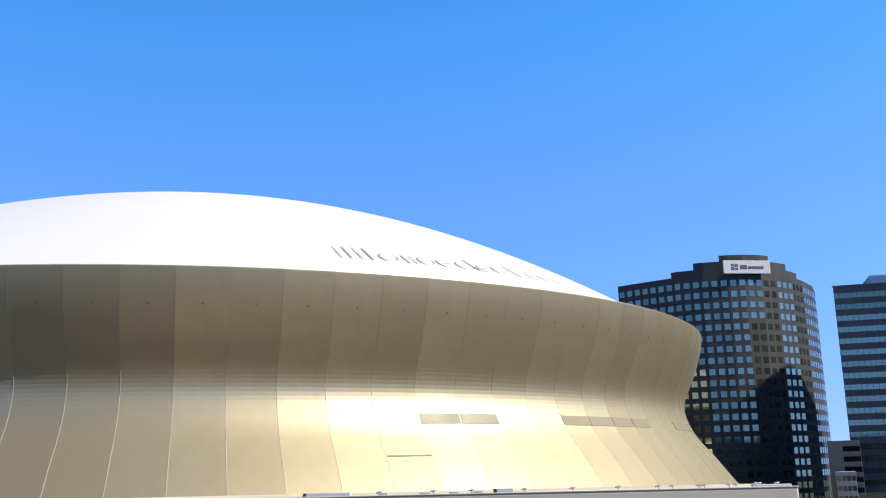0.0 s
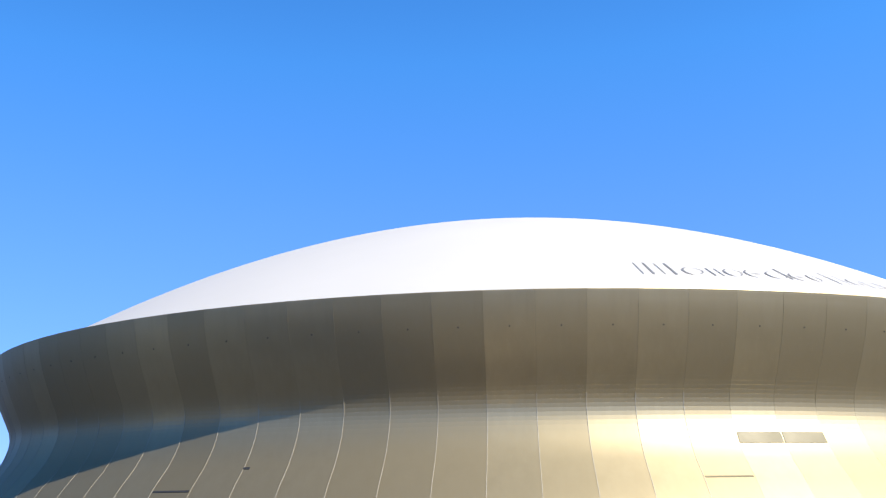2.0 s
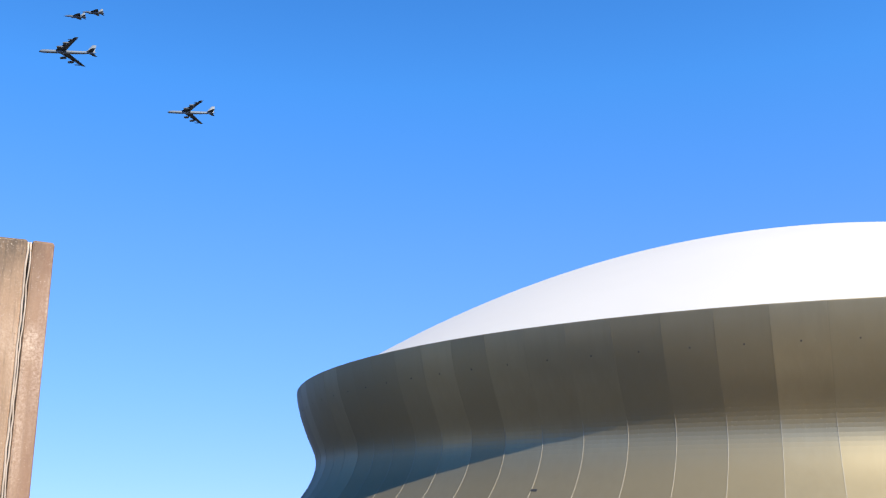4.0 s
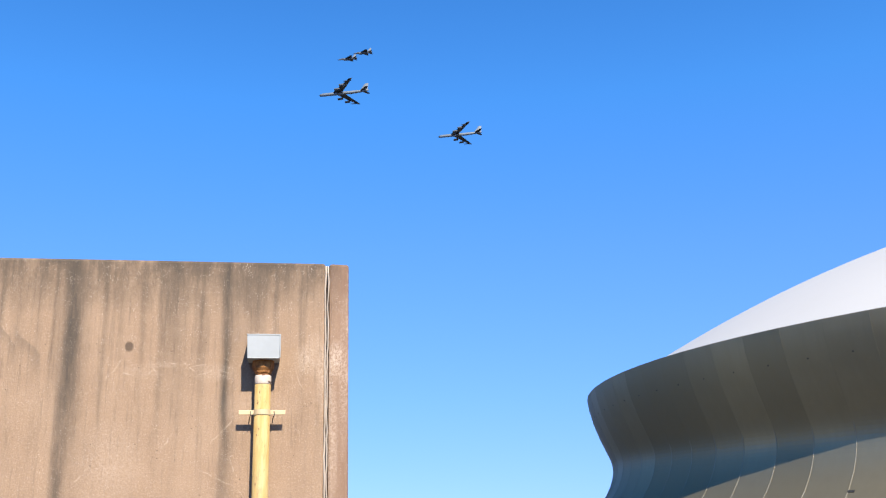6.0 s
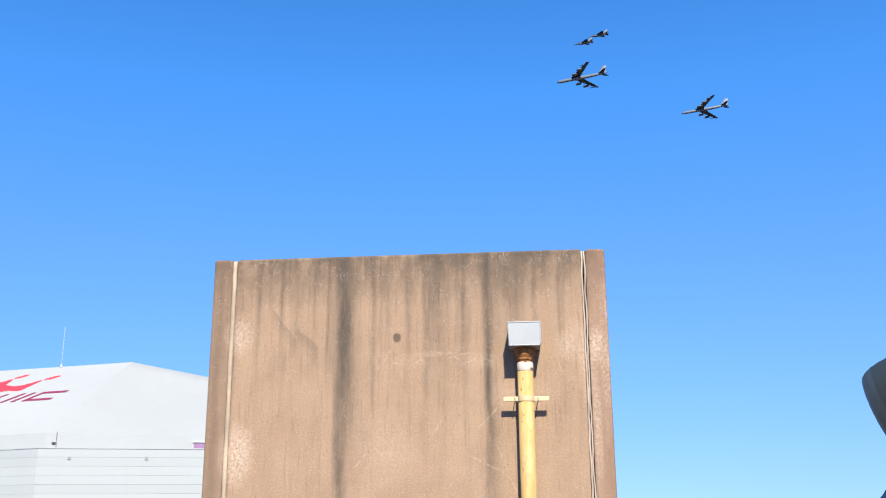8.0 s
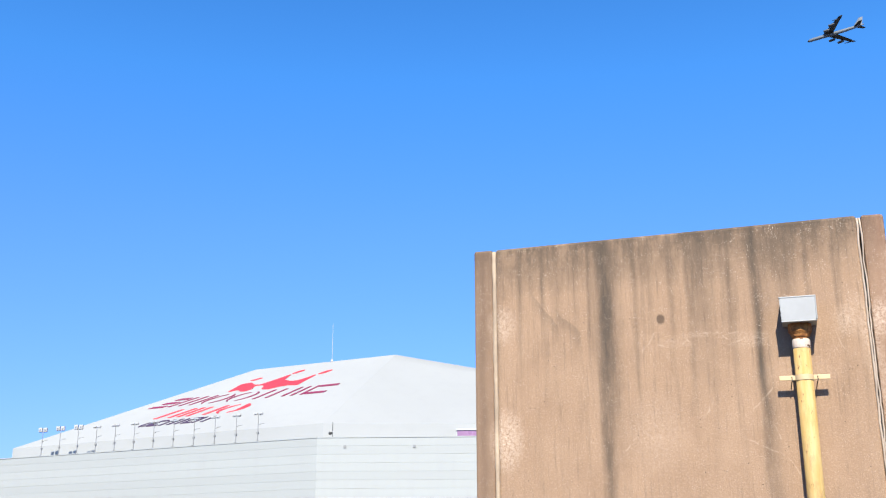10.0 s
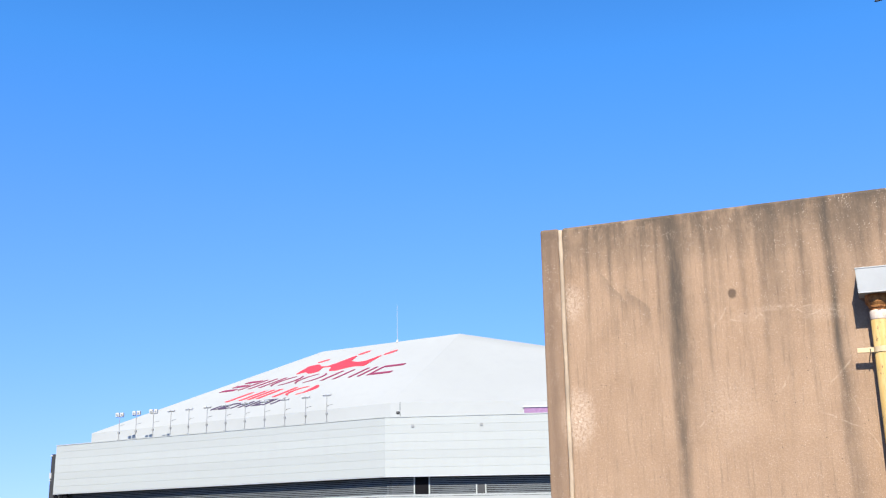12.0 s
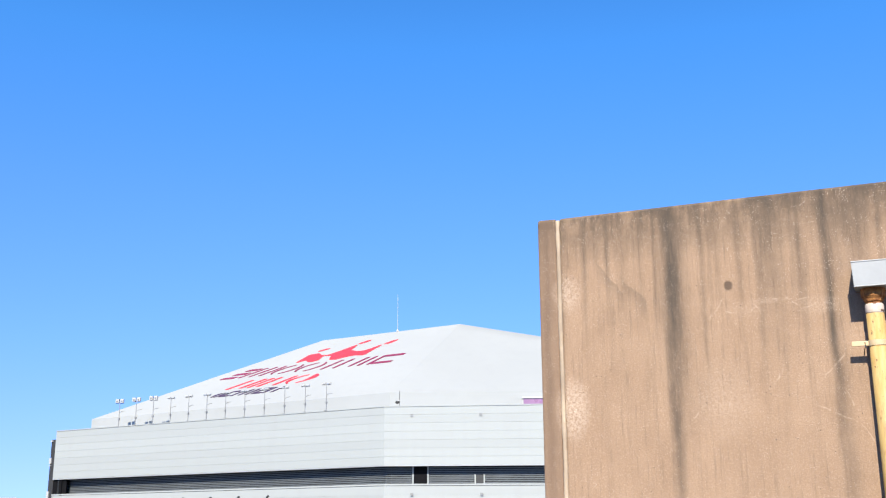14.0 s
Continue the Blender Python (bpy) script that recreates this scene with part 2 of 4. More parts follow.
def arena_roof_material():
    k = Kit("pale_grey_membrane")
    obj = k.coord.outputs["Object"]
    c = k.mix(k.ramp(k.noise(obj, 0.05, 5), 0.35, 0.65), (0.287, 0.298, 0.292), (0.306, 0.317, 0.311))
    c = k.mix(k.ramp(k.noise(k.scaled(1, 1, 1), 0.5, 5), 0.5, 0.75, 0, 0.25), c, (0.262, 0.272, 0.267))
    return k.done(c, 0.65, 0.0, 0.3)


def panel_white_material():
    k = Kit("white_panel")
    own = k.own()
    c = k.mix(own, (0.300, 0.318, 0.308), (0.322, 0.341, 0.330))
    c = k.mix(k.ramp(k.noise(k.scaled(0.4, 0.4, 0.05), 2, 5), 0.45, 0.75, 0, 0.35), c, (0.29, 0.30, 0.295))
    return k.done(c, 0.5, 0.0, 0.4)


def glass_material(name, tint, rough=0.06, coat=0.0):
    k = Kit(name)
    own = k.own()
    c = k.mix(own, tint, [v * 1.5 for v in tint])
    k.bump(k.noise(k.coord.outputs["Object"], 0.9, 2), 0.02, 0.08)
    return k.done(c, rough, coat, 1.0)


def pipe_material():
    k = Kit("yellow_pipe_paint")
    obj = k.coord.outputs["Object"]
    c = k.mix(k.ramp(k.noise(k.scaled(1, 1, 0.15), 40, 5), 0.35, 0.68), (0.39, 0.25, 0.078), (0.455, 0.325, 0.14))
    c = k.mix(k.ramp(k.noise(k.scaled(1, 1, 0.3), 24, 6, 0.75), 0.52, 0.66, 0, 0.8), c, (0.30, 0.185, 0.075))
    c = k.mix(k.ramp(k.noise(k.scaled(1, 1, 0.5), 38, 5, 0.7), 0.62, 0.67, 0, 0.95), c, (0.12, 0.06, 0.03))
    k.bump(k.noise(obj, 60, 4), 0.002, 0.6)
    return k.done(c, 0.6, 0.0, 0.35)


def band_material():
    k = Kit("chipped_white_tape")
    obj = k.coord.outputs["Object"]
    c = k.mix(k.ramp(k.noise(obj, 60, 4), 0.35, 0.65), (0.47, 0.385, 0.31), (0.53, 0.45, 0.37))
    c = k.mix(k.ramp(k.noise(k.scaled(1, 1, 1.6), 22, 4, 0.6), 0.57, 0.61, 0, 0.95), c, (0.09, 0.045, 0.03))
    return k.done(c, 0.6, 0.0, 0.3)


def rust_material():
    k = Kit("rusty_iron")
    obj = k.coord.outputs["Object"]
    c = k.mix(k.ramp(k.noise(obj, 30, 6, 0.7), 0.35, 0.65), (0.13, 0.045, 0.018), (0.42, 0.19, 0.055))
    k.bump(k.noise(obj, 70, 5), 0.003, 0.8)
    return k.done(c, 0.9, 0.1, 0.3)


def asphalt_material():
    k = Kit("city_ground")
    obj = k.coord.outputs["Object"]
    c = k.mix(k.ramp(k.noise(obj, 0.02, 5), 0.4, 0.6), (0.045, 0.043, 0.038), (0.085, 0.078, 0.066))
    c = k.mix(k.ramp(k.noise(obj, 1.5, 5), 0.3, 0.7, 0, 0.4), c, (0.035, 0.034, 0.032))
    return k.done(c, 0.9)


CONCRETE = concrete_material()
GOLD = cladding_material()
ROOF_WHITE = white_roof_material()
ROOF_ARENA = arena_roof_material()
PANEL_WHITE = panel_white_material()
PIPE_YELLOW = pipe_material()
RUST = rust_material()
GROUND = asphalt_material()
SEAM = worn("pale_aluminium_seam", (0.33, 0.295, 0.225), 0.55, 0.15, 3.0, 0.1)
SEAM_DARK = worn("dark_joint", (0.24, 0.20, 0.12), 0.5, 0.6, 3.0, 0.1)
VENT = worn("olive_vent_grille", (0.145, 0.125, 0.068), 0.6, 0.1, 0.3, 0.08)
DARK = worn("dark_fixture", (0.03, 0.03, 0.03), 0.6, 0.0, 6.0)
LETTER = worn("grey_roof_paint", (0.16, 0.165, 0.175), 0.7, 0.0, 2.0)
GALV = worn("galvanised_steel", (0.305, 0.312, 0.305), 0.5, 0.2, 30.0, 0.10)
STRAP = worn("cream_paint", (0.58, 0.43, 0.24), 0.6, 0.0, 40.0, 0.15)
WHITE_BAND = band_material()
CAULK = worn("cream_caulk", (0.40, 0.305, 0.21), 0.75, 0.0, 30.0, 0.28)
CAULK_GREY = worn("grey_caulk", (0.40, 0.32, 0.245), 0.75, 0.0, 40.0, 0.25)
WIRE = worn("black_wire", (0.02, 0.02, 0.02), 0.6)
GRANITE = worn("dark_granite", (0.042, 0.043, 0.041), 0.5, 0.0, 0.6, 0.2, 0.10)
GLASS_BLUE = glass_material("blue_glass", (0.165, 0.198, 0.140), 0.05, 0.9)
GLASS_DARK = glass_material("dark_glass", (0.008, 0.012, 0.016), 0.08)
BROWN_STONE = worn("brown_spandrel", (0.05, 0.043, 0.038), 0.5, 0.0, 0.5, 0.2)
LOUVRE = worn("grey_louvre", (0.105, 0.115, 0.12), 0.5, 0.2, 1.5, 0.15)
# near-black that stands in for shade in openings and behind louvres
SHADOWED = worn("shade_black", (0.008, 0.008, 0.009), 0.9, 0.0, 8.0, 0.18, 0.05)
LAMP_WHITE = worn("white_lamp_housing", (0.40, 0.40, 0.39), 0.45, 0.0, 4.0, 0.08)
LAMP_GLASS = worn("pale_lamp_glass", (0.40, 0.42, 0.44), 0.2, 0.0, 4.0, 0.05)
POLE_GREY = worn("grey_pole_paint", (0.24, 0.245, 0.245), 0.55, 0.2, 3.0, 0.12)
STEEL = worn("grey_steel", (0.42, 0.43, 0.43), 0.5, 0.4, 3.0, 0.12)
RED = worn("red_roof_graphic", (0.56, 0.032, 0.050), 0.6, 0.0, 0.5, 0.06)
MAROON = worn("maroon_roof_graphic", (0.19, 0.018, 0.062), 0.6, 0.0, 0.5, 0.06)
PURPLE = worn("dark_purple_roof_graphic", (0.050, 0.030, 0.065), 0.6, 0.0, 0.5, 0.06)
LILAC = worn("lilac_glazing", (0.25, 0.14, 0.24), 0.3, 0.0, 0.8, 0.12)
JET_GREY = worn("aircraft_grey", (0.085, 0.095, 0.105), 0.5, 0.1, 0.3, 0.2)
JET_DARK = worn("aircraft_dark", (0.03, 0.033, 0.036), 0.5, 0.1, 0.3, 0.2)
JET_PALE = worn("aircraft_pale_grey", (0.135, 0.155, 0.17), 0.5, 0.1, 0.3, 0.15)


# ---- mesh kit ----
def part(name, bm, material, parent, label="", smooth=False):
    me = bpy.data.meshes.new(name)
    bm.normal_update()
    bm.to_mesh(me)
    bm.free()
    if smooth:
        for p in me.polygons:
            p.use_smooth = True
    me.materials.append(material)
    ob = new(name, me)
    ob.parent = parent
    if label:
        tagged(ob, label)
    return ob


def shared(name, me, parent, m=None, label=""):
    ob = new(name, me)
    ob.parent = parent
    if m is not None:
        ob.matrix_basis = m
    if label:
        tagged(ob, label)
    return ob


def thing(name, label, category, m=None, group="", kind=""):
    ob = new(name)
    if m is not None:
        ob.matrix_basis = m
    return tagged(ob, label, category, group, kind)


def box(bm, x0, x1, y0, y1, z0, z1, m=None, bevel=0.0):
    """A box, with its edges taken off by bevel."""
    start = len(bm.verts)
    vs = [bm.verts.new((x, y, z)) for x in (x0, x1) for y in (y0, y1) for z in (z0, z1)]
    if m is not None:
        for v in vs:
            v.co = m @ v.co
    fs = [bm.faces.new([vs[i] for i in f]) for f in ((0, 1, 3, 2), (4, 6, 7, 5), (0, 4, 5, 1), (2, 3, 7, 6), (0, 2, 6, 4), (1, 5, 7, 3))]
    if bevel:
        es = list({e for f in fs for e in f.edges})
        bmesh.ops.bevel(bm, geom=es, offset=bevel, segments=2, affect="EDGES", profile=0.5)
    return bm


def tube(bm, path, radii, sides=12, caps=True):
    """A round bar along path with a radius at each point."""
    rings = []
    pts = [Vector(p) for p in path]
    for i, p in enumerate(pts):
        way = (pts[min(i + 1, len(pts) - 1)] - pts[max(i - 1, 0)]).normalized()
        side = way.cross(Vector((0, 0, 1)))
        if side.length < 1e-3:
            side = way.cross(Vector((0, 1, 0)))
        side.normalize()
        up = side.cross(way)
        r = radii[i] if isinstance(radii, (list, tuple)) else radii
        rings.append([bm.verts.new(p + (side * math.cos(a) + up * math.sin(a)) * r) for a in (2 * math.pi * k / sides for k in range(sides))])
    for a, b in zip(rings, rings[1:]):
        for k in range(sides):
            bm.faces.new((a[k], a[(k + 1) % sides], b[(k + 1) % sides], b[k]))
    if caps:
        bm.faces.new(rings[0][::-1])
        bm.faces.new(rings[-1])
    bmesh.ops.recalc_face_normals(bm, faces=bm.faces)
    return bm


def prism(bm, outline, z0, z1):
    """A slab with that outline."""
    lo = [bm.verts.new((x, y, z0)) for x, y in outline]
    hi = [bm.verts.new((x, y, z1)) for x, y in outline]
    n = len(lo)
    bm.faces.new(lo[::-1])
    bm.faces.new(hi)
    for i in range(n):
        bm.faces.new((lo[i], lo[(i + 1) % n], hi[(i + 1) % n], hi[i]))
    bmesh.ops.recalc_face_normals(bm, faces=bm.faces)
    return bm


def slab(bm, a0, b0, b1, a1, thick):
    """A four-cornered plate from four points in space, with a thickness behind it (away from the eye)."""
    a0, b0, b1, a1 = (Vector(p) for p in (a0, b0, b1, a1))
    n = (b0 - a0).cross(a1 - a0).normalized() * -thick
    f = [bm.verts.new(p) for p in (a0, b0, b1, a1)]
    k = [bm.verts.new(p + n) for p in (a0, b0, b1, a1)]
    bm.faces.new(f)
    bm.faces.new(k[::-1])
    for i in range(4):
        j = (i + 1) % 4
        bm.faces.new((f[j], f[i], k[i], k[j]))
    return bm


def polar(az, dist, z=0.0):
    """A place by its bearing from the eye (degrees, leftwards from +Y), its distance and its height over the eye."""
    return Vector((-math.sin(radians(az)) * dist, math.cos(radians(az)) * dist, EYE + z))


def lift(el, dist):
    return dist * math.tan(radians(el))


# ---- ground and deck ----
bm = bmesh.new()
# past the city blocks the land falls gently, so the horizon fits the camera's view
N = 96
rim_rows = [[bm.verts.new((r * math.cos(2 * math.pi * k / N), r * math.sin(2 * math.pi * k / N), z)) for k in range(N)]
            for r, z in ((60, 0), (200, 0), (430, 0), (700, -6), (1500, -30), (4500, -110))]
bm.faces.new(rim_rows[0])
for a, b in zip(rim_rows, rim_rows[1:]):
    for k in range(N):
        bm.faces.new((a[k], b[k], b[(k + 1) % N], a[(k + 1) % N]))
bmesh.ops.recalc_face_normals(bm, faces=bm.faces)
tagged(part("ground", bm, GROUND, None), "grey city ground of asphalt and paving", "ground", kind="structure")

# unseen dark blocks added where the walk never looks, to dim fill and reflections
bm = bmesh.new()
blocks = random.Random(5)
az = 82.0
while az < 268.0:
    wide = blocks.uniform(9, 15)
    dist, tall = blocks.uniform(290, 340), blocks.uniform(16, 36)
    a, b = polar(az + 0.4, dist), polar(az + wide - 0.4, dist)
    out = (a + b) / 2 - polar(0, 0)
    out = Vector((out.x, out.y, 0)).normalized() * 24
    prism(bm, [(p.x, p.y) for p in (a, b, b + out, a + out)], 0.0, EYE + tall)
    az += wide
# taller blocks added out of view, for the tower's corner windows to mirror darkly
az = 274.0
while az < 288.0:
    a, b = polar(az, 500), polar(az + 4.4, 500)
    out = (a - polar(0, 0)).normalized() * 30
    prism(bm, [(p.x, p.y) for p in (a, b, b + out, a + out)], 0.0, EYE + blocks.uniform(60, 105))
    az += 5.0
tagged(part("backdrop", bm, worn("dark_screen_blocks", (0.115, 0.098, 0.083), 0.85, 0.0, 0.3, 0.25), None), "unseen dark blocks added round the deck to dim fill light and reflections", "backdrop", kind="structure")

DECK = EYE - 1.605
# out of view; its colour is set dark to cut light bounced onto the wall
bm = box(bmesh.new(), -9, 6, -14, 9.5, 0.05, DECK, bevel=0.05)
tagged(part("floor_deck", bm, worn("deck_dark", (0.085, 0.08, 0.075), 0.9, 0.0, 3.0, 0.2), None),
       "unseen parking deck under the stair wall, darkened to cut bounced light", "deck", kind="structure")

# ---- concrete wall with its joints ----
WALL_TURN, WALL_AWAY = 19.0, 6.6
wall_at = polar(WALL_TURN, WALL_AWAY)
wall_m = pose(wall_at.x, wall_at.y, EYE - 1.268, 0, 0, WALL_TURN)
WALL_TOP, WALL_FOOT = 3.096, -0.335
LEFT_JOINT, RIGHT_JOINT = -2.055, 0.408
wall = thing("wall_concrete", "rain-streaked brown concrete wall standing on the parking deck", "wall", wall_m, kind="structure")
for x0, x1 in ((-2.209, LEFT_JOINT - 0.012), (LEFT_JOINT + 0.012, RIGHT_JOINT - 0.013), (RIGHT_JOINT + 0.013, 0.557)):
    bm = box(bmesh.new(), x0, x1, 0.0, 0.30, WALL_FOOT, WALL_TOP, bevel=0.018)
    for v in bm.verts:                      # chipped, uneven top and edges
        v.co.z += 0.004 * math.sin(v.co.x * 7) if v.co.z > 2 else 0
    part("wall_slab", bm, CONCRETE, wall)
bm = box(bmesh.new(), LEFT_JOINT - 0.1, RIGHT_JOINT + 0.09, 0.30, 0.36, WALL_FOOT, WALL_TOP - 0.02)
part("backing", bm, CONCRETE, wall)


def bead(x0, wide, material, seed, name, label, sway=0.0013):
    """A hand-run bead of sealant down a joint."""
    rnd = random.Random(seed)
    n = 60
    bm = bmesh.new()
    rows = []
    drift = 0.0
    for i in range(n + 1):
        z = WALL_FOOT + 0.01 + (WALL_TOP - WALL_FOOT - 0.03) * i / n
        drift = 0.85 * drift + rnd.uniform(-sway, sway)
        w = wide * rnd.uniform(0.88, 1.08)
        rows.append([bm.verts.new((x0 + drift + dx * w, y, z)) for dx, y in ((-0.5, 0.004), (-0.3, -0.006), (0.3, -0.006), (0.5, 0.004), (0, 0.03))])
    for a, b in zip(rows, rows[1:]):
        for k in range(5):
            bm.faces.new((a[k], a[(k + 1) % 5], b[(k + 1) % 5], b[k]))
    bm.faces.new(rows[0][::-1])
    bm.faces.new(rows[-1])
    bmesh.ops.recalc_face_normals(bm, faces=bm.faces)
    part(name, bm, material, wall, label, smooth=True)


bead(LEFT_JOINT, 0.034, CAULK, 3, "sealant_bead", "cream sealant bead")
bead(RIGHT_JOINT - 0.008, 0.014, CAULK_GREY, 4, "sealant_bead", "cracked grey sealant bead", 0.003)
bead(RIGHT_JOINT + 0.011, 0.011, CAULK_GREY, 5, "sealant_bead", "pale sealant bead", 0.0045)
tubes = bmesh.new()
for i in range(29):
    z = WALL_FOOT + 0.02 + i * 0.117
    dx = 0.004 * math.sin(i * 1.7)
    box(tubes, RIGHT_JOINT - 0.0005 + dx, RIGHT_JOINT + 0.0025 + dx, -0.001, 0.03, z, z + 0.117)
part("joint_gap", tubes, WIRE, wall, "dark open joint")

# ---- standpipe on the wall ----
pipe = thing("vent_pipe", "yellow steel pipe with a grey cover box strapped to the wall", "pipe", wall_m @ pose(-0.078, 0, -0.011))
PX, PR, PY = 0.0655, 0.052, -0.092
bm = tube(bmesh.new(), [(PX, PY, -0.323), (PX, PY, 1.2), (PX, PY, 2.272)], PR, 28)
part("pipe_run", bm, PIPE_YELLOW, pipe, smooth=True)
bm = tube(bmesh.new(), [(PX, PY, 2.245), (PX, PY, 2.251), (PX, PY, 2.298), (PX, PY, 2.304)], [PR, PR + 0.002, PR + 0.002, PR - 0.001], 28)
part("pipe_band", bm, WHITE_BAND, pipe, "scuffed white band", smooth=True)
bm = tube(bmesh.new(), [(PX, PY, 2.300), (PX, PY, 2.316), (PX, PY, 2.320), (PX, PY, 2.334), (PX, PY, 2.352), (PX, PY, 2.418)],
          [0.046, 0.046, 0.054, 0.058, 0.071, 0.071], 8)
part("coupling", bm, RUST, pipe, "rusty hexagonal coupling")
bm = tube(bmesh.new(), [(PX - 0.06, PY - 0.01, 2.347), (PX + 0.06, PY - 0.01, 2.347)], 0.012, 8)
part("coupling_lug", bm, RUST, pipe)
bm = bmesh.new()
BW, BD = 0.108, 0.205
front = [(-BW, 0.0), (BW, 0.0), (BW - 0.003, -0.157), (-BW + 0.005, -0.157)]
outer = [bm.verts.new((PX + dx, -BD, 2.559 + dz)) for dx, dz in front]
inner = [bm.verts.new((PX + dx, -0.003, 2.559 + dz)) for dx, dz in front]
bm.faces.new(outer)
bm.faces.new(inner[::-1])
for i in range(4):
    j = (i + 1) % 4
    bm.faces.new((outer[j], outer[i], inner[i], inner[j]))
bmesh.ops.recalc_face_normals(bm, faces=bm.faces)
bmesh.ops.bevel(bm, geom=list(bm.edges), offset=0.004, segments=2, affect="EDGES")
cover = part("cover_box", bm, GALV, pipe, "dull grey sheet-metal cover box")
bm = box(bmesh.new(), PX - BW - 0.002, PX + BW + 0.002, -BD - 0.003, -BD + 0.02, 2.554, 2.562, bevel=0.002)
part("folded_edge", bm, GALV, cover)
bm = box(bmesh.new(), PX + BW - 0.005, PX + BW + 0.002, -BD - 0.003, -BD + 0.02, 2.409, 2.553, bevel=0.002)
part("folded_edge", bm, GALV, cover)
bm = box(bmesh.new(), PX - BW + 0.004, PX + BW - 0.006, -BD - 0.002, -BD + 0.02, 2.400, 2.408, bevel=0.002)
part("folded_edge", bm, GALV, cover)
bm = box(bmesh.new(), PX - 0.150, PX + 0.150, PY - 0.012, PY + 0.004, 2.048, 2.078, bevel=0.003)
part("strap_bar", bm, STRAP, pipe, "cream strap bar")
bm = bmesh.new()
ring = []
for i in range(25):
    a = math.pi * i / 24
    ring.append((PX - math.cos(a) * (PR + 0.004), PY - math.sin(a) * (PR + 0.004)))
for (ax, ay), (bx, by) in zip(ring, ring[1:]):
    slab(bm, (ax, ay, 2.046), (bx, by, 2.046), (bx, by, 2.080), (ax, ay, 2.080), 0.004)
part("strap_saddle", bm, STRAP, pipe)
for dx in (-0.075, 0.077):
    bm = tube(bmesh.new(), [(PX + dx, PY - 0.014, 2.070), (PX + dx + 0.002, PY - 0.016, 2.045), (PX + dx - 0.006, PY + 0.03, 2.030), (PX + dx - 0.010, 0.002, 2.008)], 0.003, 6)
    part("tie_wire", bm, WIRE, pipe, "black tie wire")

# ---- stadium ----
DOME_AZ, DOME_AWAY = -27.98, 215.0
dome_at = polar(DOME_AZ, DOME_AWAY)
# local -y looks at the deck, +x to the right as seen from there; the ground is z = 0
dome = thing("domed_stadium", "round stadium in gold metal cladding under a white dome roof", "stadium",
             pose(dome_at.x, dome_at.y, 0, 0, 0, DOME_AZ))
PANELS = 108
STEP = 2 * math.pi / PANELS
PROFILE = [(102.6, 23.05), (103.82, 23.18), (103.85, 23.15), (103.8, 22.6), (103.55, 21.0), (102.9, 18.6), (102.0, 16.2), (101.1, 14.2), (100.5, 12.9),
           (100.05, 11.9), (99.8, 11.1), (99.65, 10.3), (99.7, 9.3), (99.95, 8.2), (100.4, 7.0), (101.1, 5.6), (102.3, 3.8), (104.3, 1.5), (108.2, -3.7),
           (112.5, -9.5), (124.9, -26.2)]


def profile_at(z):
    """Radius of the cladding at a height over the eye."""
    pts = PROFILE[2:]
    for (r0, z0), (r1, z1) in zip(pts, pts[1:]):
        if z0 >= z >= z1:
            return r0 + (r1 - r0) * (z0 - z) / (z0 - z1)
    return pts[-1][0]


def round_about(phi, r, z):
    """A place on the stadium: phi from the side that faces the deck, to the right; z over the eye."""
    return Vector((math.sin(phi) * r, -math.cos(phi) * r, EYE + z))


# level ribs, like lapped boards, run round the leaning upper cladding, widen at the waist and die out below it


def eased(z):
    """The cladding's radius with the bends of the profile eased."""
    w = max(0.0, min(0.9, 23.15 - z))
    return sum(profile_at(z + w * q / 3) for q in range(-3, 4)) / 7


RIBBED = PROFILE[:2]
z = 23.1
while z > 7.6:
    rib = 0.27 if z > 13.4 else 0.50
    deep = 0.022 if z > 13.4 else 0.032 * max(0.0, min(1.0, (z - 8.4) / 2.2))
    RIBBED.append((eased(z), z))
    RIBBED.append((eased(z - rib) - deep, z - rib + 0.004))
    z -= rib
RIBBED += [(r, q) for r, q in PROFILE if q < z]

bm = bmesh.new()
half = STEP / 2 * 0.997
cols = []
for s in (-half, half):
    cols.append([bm.verts.new(round_about(s, r, z)) for r, z in RIBBED])
edge = [[bm.verts.new(v.co) for v in c] for c in cols]      # own corners, so that the face stays flat across
back = [[bm.verts.new(round_about(s, r - 0.25, z - (0.25 if i < 2 else 0))) for i, (r, z) in enumerate(RIBBED)] for s in (-half, half)]
for i in range(len(RIBBED) - 1):
    f = bm.faces.new((cols[0][i], cols[0][i + 1], cols[1][i + 1], cols[1][i]))
    f.smooth = RIBBED[i][1] < 7.6
    for c, b in ((0, 0), (1, 1)):
        bm.faces.new((edge[c][i], back[b][i], back[b][i + 1], edge[c][i + 1]))
first = part("cladding_panel", bm, GOLD, dome)
for p in first.data.polygons:
    p.use_smooth = len(p.vertices) == 4 and abs(p.normal.x) < 0.5 and p.center.z < EYE + 7.6
for k in range(1, PANELS):
    shared("cladding_panel", first.data, dome, Matrix.Rotation(k * STEP, 4, "Z"))
# pale cover strips over the joints below, dark joints above
bm = bmesh.new()
low = [(eased(z), z) for z in (11.5 - 0.4 * i for i in range(9))] + [(r, z) for r, z in PROFILE if z < 7.9]
for (r0, z0), (r1, z1) in zip(low, low[1:]):
    w = 0.00032
    slab(bm, round_about(STEP / 2 - w, r0 + 0.03, z0), round_about(STEP / 2 - w, r1 + 0.03, z1), round_about(STEP / 2 + w, r1 + 0.03, z1), round_about(STEP / 2 + w, r0 + 0.03, z0), 0.12)
strip = part("cover_strip", bm, SEAM, dome, "pale cover strip")
flush = bmesh.new()
